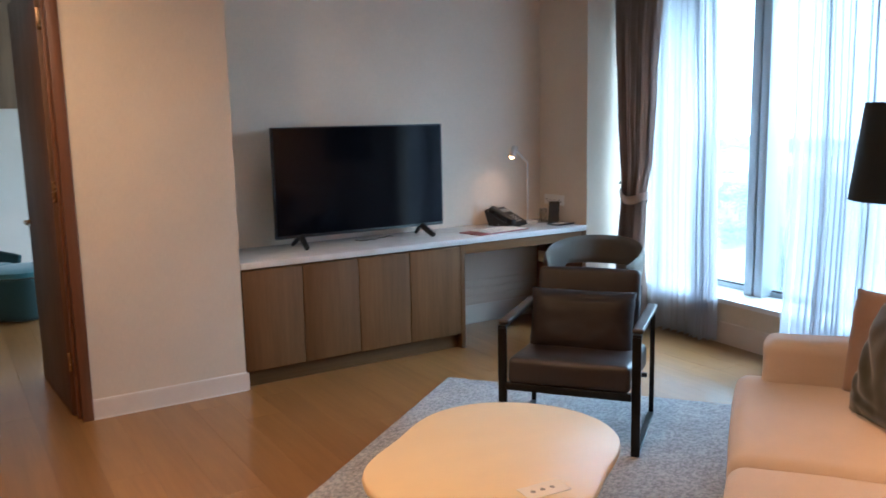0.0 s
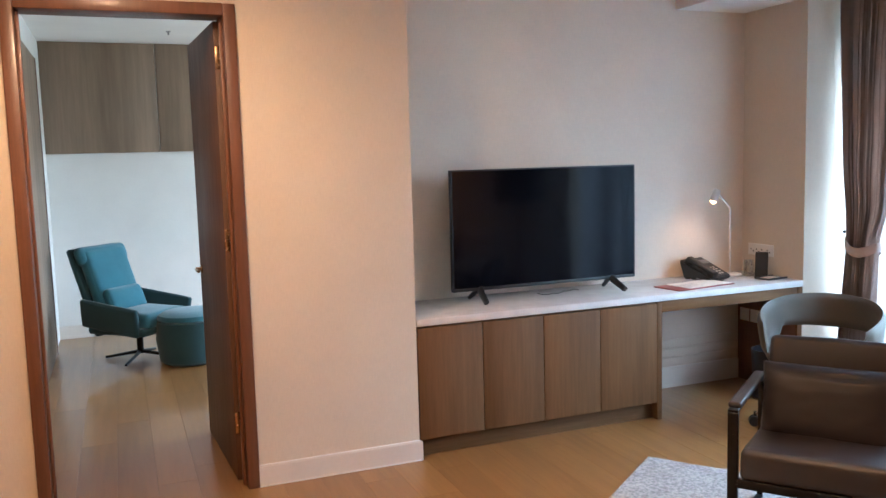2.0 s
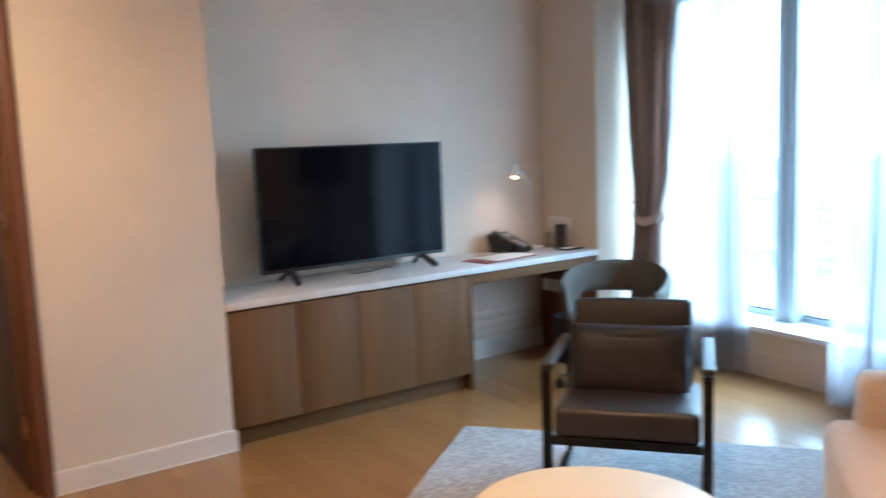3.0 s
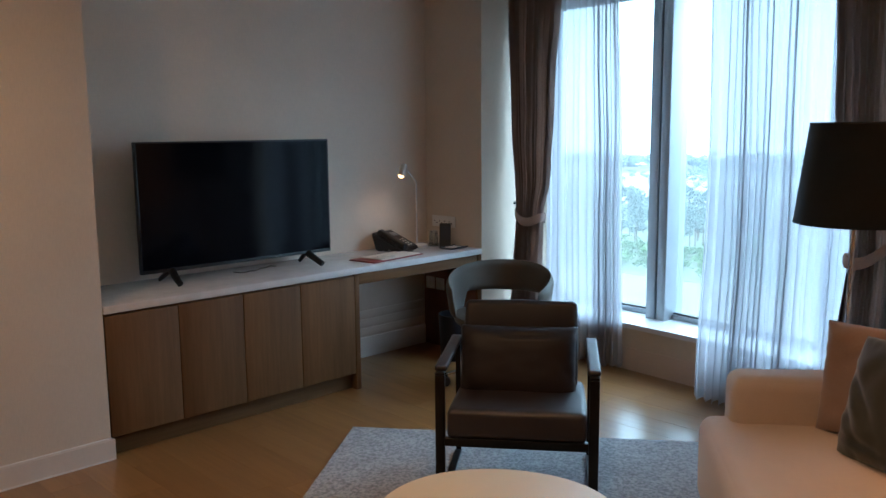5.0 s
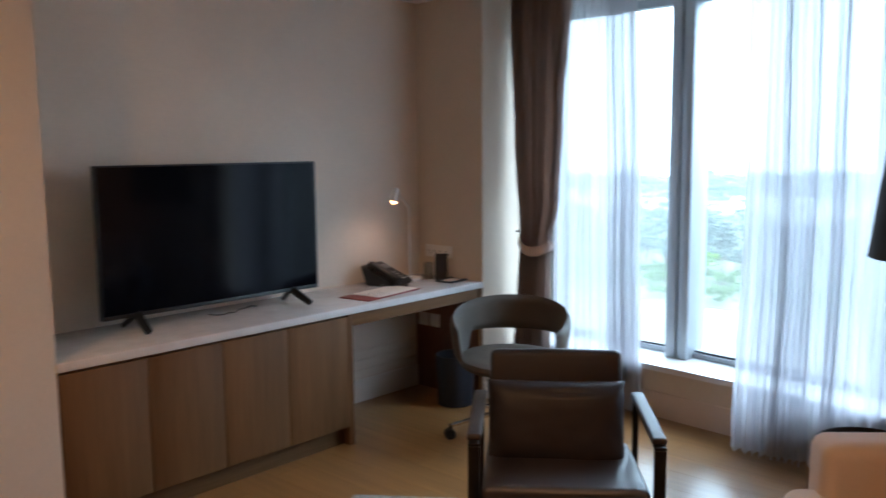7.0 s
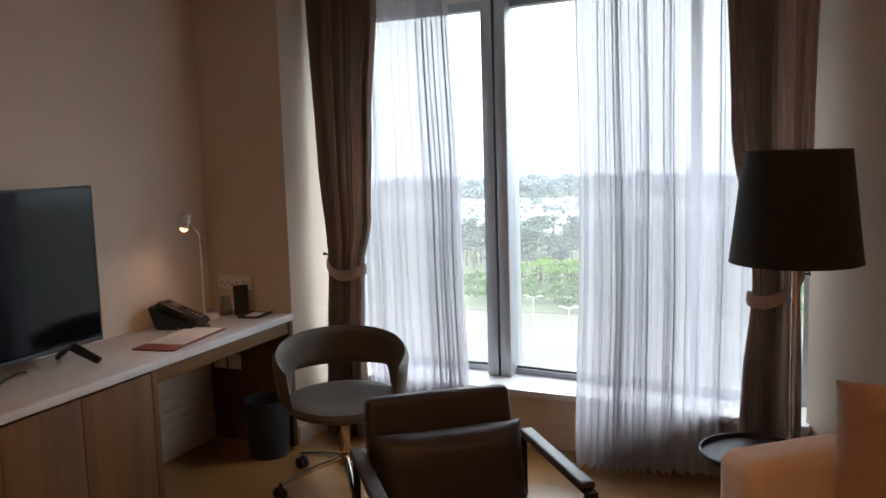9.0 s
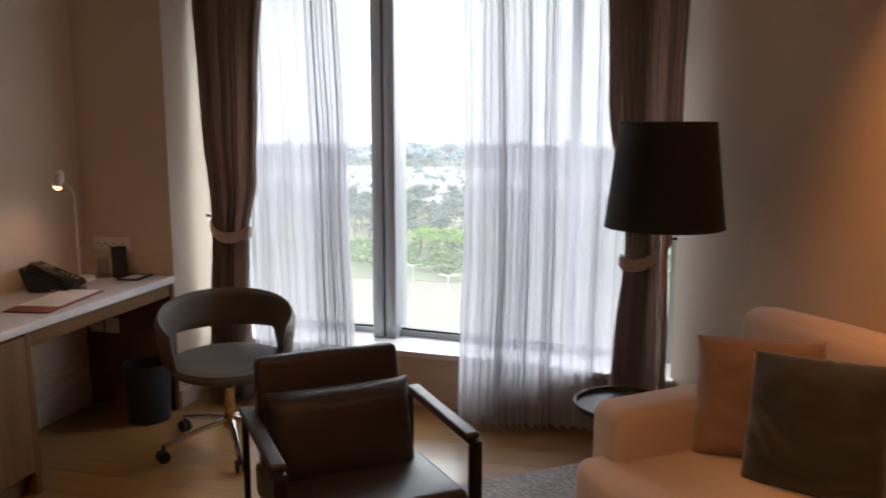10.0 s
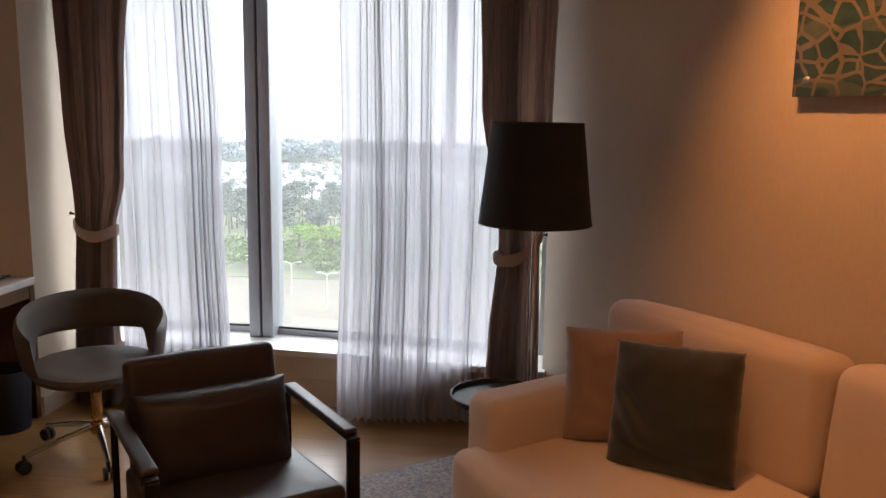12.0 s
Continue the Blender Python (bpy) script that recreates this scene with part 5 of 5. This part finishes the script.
# sprinkler head under the bedroom ceiling
spr = thing("smoke_detector", pose(-0.9, 3.6, BED_CEIL), "tiny dark ceiling sprinkler head", "sprinkler")
part("head", lathe(bmesh.new(), [(0.02, 0.0), (0.02, -0.006), (0.008, -0.01), (0.008, -0.03)], 14), "grey", spr, "", True)

# ---- outside ----
GZ = -48.0
bm = bmesh.new()
prism(bm, [(-3500, -3500), (3500, -3500), (3500, 3500), (-3500, 3500)], GZ - 1.0, GZ)
tagged(part("ground", bm, "field"), "pale sandy open ground far below the window", "ground", "", "structure")


def strip(name, x0, x1, y0, y1, material, label, h=0.12):
    ob_ = box(name, (x0, y0, GZ), (x1, y1, GZ + h), material, None, "", 0)
    return tagged(ob_, label, "ground", "", "structure")


strip("verge", 238, 470, -330, 330, "lawn", "green grass verge beyond the open ground")
strip("car_park", 470, 800, -500, 500, "asphalt", "pale car park between rows of pines")


def clump(co, fa, c, r, flat, n, rnd):
    """Many small leaf cards round a point."""
    for _ in range(n):
        d = Vector((rnd.gauss(0, 1), rnd.gauss(0, 1), rnd.gauss(0, 1))).normalized() * r * rnd.uniform(0.35, 1.0) ** 0.5
        p = Vector(c) + Vector((d.x, d.y, d.z * flat))
        e1 = Vector((rnd.gauss(0, 1), rnd.gauss(0, 1), rnd.gauss(0, 0.6))).normalized() * r * rnd.uniform(0.14, 0.27)
        e2 = e1.cross(Vector((rnd.gauss(0, 1), rnd.gauss(0, 1), rnd.gauss(0, 1)))).normalized() * r * rnd.uniform(0.12, 0.22)
        k = len(co)
        co += [p - e1, p + e2, p + e1, p - e2]
        fa.append((k, k + 1, k + 2, k + 3))


def foliage(name, trees, material, label, seed, per=9, cards=40):
    rnd = random.Random(seed)
    co, fa = [], []
    for x, y, h, w in trees:
        for _ in range(per):
            a, q = rnd.uniform(0, 6.28), rnd.uniform(0, 1) ** 0.6
            clump(co, fa, (x + w * q * math.cos(a), y + w * q * math.sin(a), GZ + h * rnd.uniform(0.52, 0.95)), w * rnd.uniform(0.34, 0.55), 0.55, cards, rnd)
    me = bpy.data.meshes.new(name)
    me.from_pydata([tuple(v) for v in co], [], fa)
    me.materials.append(M[material])
    return tagged(new(name, me), label, "trees", "", "stuff")


def trunks(name, trees, label):
    bm = bmesh.new()
    for x, y, h, w in trees:
        tube(bm, [(x, y, GZ), (x + 0.3, y + 0.2, GZ + h * 0.45), (x + 0.1, y - 0.2, GZ + h * 0.85)], [0.32, 0.22, 0.08], 5)
    return tagged(part(name, bm, "bark", None), label, "tree trunks", "", "stuff")


rnd = random.Random(4)
near = [(rnd.uniform(292, 455), rnd.uniform(-150, 330), rnd.uniform(9, 15), rnd.uniform(3.0, 5.0)) for _ in range(640)]
foliage("pine_grove", near, "pine", "dark green pine grove beyond the shrubs", 1)
trunks("pine_trunks", near, "slim brown trunks of the pine grove")
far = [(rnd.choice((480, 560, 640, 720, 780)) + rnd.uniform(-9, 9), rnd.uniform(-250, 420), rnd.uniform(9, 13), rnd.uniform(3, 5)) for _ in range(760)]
foliage("car_park_pines", far, "pine_mid", "rows of pines in the car park, tinted pale for haze", 2, 7, 30)
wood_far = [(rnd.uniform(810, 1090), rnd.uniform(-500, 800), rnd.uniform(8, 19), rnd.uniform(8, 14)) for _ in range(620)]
foliage("distant_woods", wood_far, "pine_far", "woods in the distance, haze put into their pale bluish colour", 3, 9, 34)
shrubs = [(rnd.uniform(243, 290), rnd.uniform(-150, 290), rnd.uniform(3.0, 5.5), rnd.uniform(2.6, 4.4)) for _ in range(560)]
foliage("shrubs", shrubs, "hedge", "thick green belt of shrubs", 5, 7, 34)
spring = [(x, y, rnd.uniform(8, 11), rnd.uniform(3.2, 4.6)) for x, y in ((288, 58), (291, 34), (287, 88), (292, 6), (284, 74), (290, 132), (289, -24), (300, 66), (286, 67), (292, 78), (283, 62), (287, 80), (295, 70))]
foliage("spring_trees", spring, "spring", "bright yellow-green young trees among the pines", 6, 12, 44)
trunks("spring_trunks", spring, "thin trunks of the young trees")

car = thing("car", pose(505, 0, GZ + 0.12), "small pale car parked far off", "car", "parked cars")
soft_part("body", (0, 0, 0.62), (4.4, 1.8, 0.7), 0.25, (0, 0, 0.05), car, "car_white", "", 0, None, 0.0, 2)
soft_part("cabin", (-0.2, 0, 1.15), (2.3, 1.55, 0.6), 0.25, (0, 0, 0.05), car, "car_glass", "dark windows", 0, None, 0.0, 2)
for x in (-1.35, 1.35):
    for y in (-0.8, 0.8):
        w_ = lathe(bmesh.new(), [(0.31, -0.1), (0.31, 0.1)], 14)
        bmesh.ops.transform(w_, matrix=pose(x, y, 0.31, 90), verts=w_.verts)
        part("wheel", w_, "black", car)
for k in range(140):
    row = rnd.choice((496, 514, 530, 580, 600, 618, 662, 680, 700, 745))
    copy_thing(car, pose(row + rnd.uniform(-1, 1), rnd.randint(-45, 100) * 3.0, GZ + 0.12, 0, 0, rnd.choice((0, 180))))


def street_lamp(x, y, h):
    s_ = thing("street_lamp", pose(x, y, GZ), "tall white double-armed street lamp on the open ground", "street lamp", "street lamps")
    part("pole", tube(bmesh.new(), [(0, 0, 0), (0, 0, h)], [0.16, 0.1], 8), "lamp_post", s_)
    for sg in (-1, 1):
        part("arm", tube(bmesh.new(), [(0, 0, h - 0.1), (0, sg * 1.0, h + 0.35), (0, sg * 1.9, h + 0.5)], 0.08, 6), "lamp_post", s_)
        part("lamp_head", add_box(bmesh.new(), (-0.2, sg * 2.2 - 0.5, h + 0.42), (0.2, sg * 2.2 + 0.5, h + 0.6), 0.04, 1), "lamp_post", s_)


for x, y, h in ((201.5, 48.2, 9), (215, 61.5, 9), (262, 83, 9), (290, 67, 12), (228, 10, 9)):
    street_lamp(x, y, h)
bm = bmesh.new()
ring = [(1150 * math.cos(a), 1150 * math.sin(a)) for a in np.linspace(radians(-70), radians(80), 40)]
lo_ = [bm.verts.new((x, y, GZ - 1)) for x, y in ring]
hi_ = [bm.verts.new((x, y, 1700)) for x, y in ring]
for i in range(len(ring) - 1):
    bm.faces.new((lo_[i], lo_[i + 1], hi_[i + 1], hi_[i]))
tagged(part("backdrop", bm, "haze"), "white hazy distance behind the woods", "backdrop", "", "structure")

# ---- floor planks ----
PW = 0.19
meshes = {}
rnd = random.Random(12)


def plank_mesh(length, width):
    key = (round(length, 2), round(width, 3))
    if key not in meshes:
        b_ = bmesh.new()
        add_box(b_, (-width / 2 + 0.0003, -length / 2 + 0.0003, -0.0115), (width / 2 - 0.0003, length / 2 - 0.0003, 0.0), 0)
        top_ = [e for e in b_.edges if all(v.co.z > -1e-5 for v in e.verts)]
        bmesh.ops.bevel(b_, geom=top_, offset=0.0004, segments=1, affect="EDGES")
        me = bpy.data.meshes.new("plank")
        b_.to_mesh(me)
        b_.free()
        me.materials.append(M["plank"])
        meshes[key] = me
    return meshes[key]


x = -3.2
while x < 3.05:
    w = min(PW, 3.05 - x)
    y = -6.3 - rnd.uniform(0, 1.4)
    while y < BED_Y:
        ln = rnd.choice((1.2, 1.5, 1.8, 2.1))
        a, b = max(y, -6.3, behind_sofa_wall(x)), min(y + ln, BED_Y)
        if b - a > 0.05:
            ob_ = new("plank", plank_mesh(b - a, w))
            ob_.parent = floor
            ob_.location = (x + w / 2, (a + b) / 2, 0)
        y += ln
    x += PW
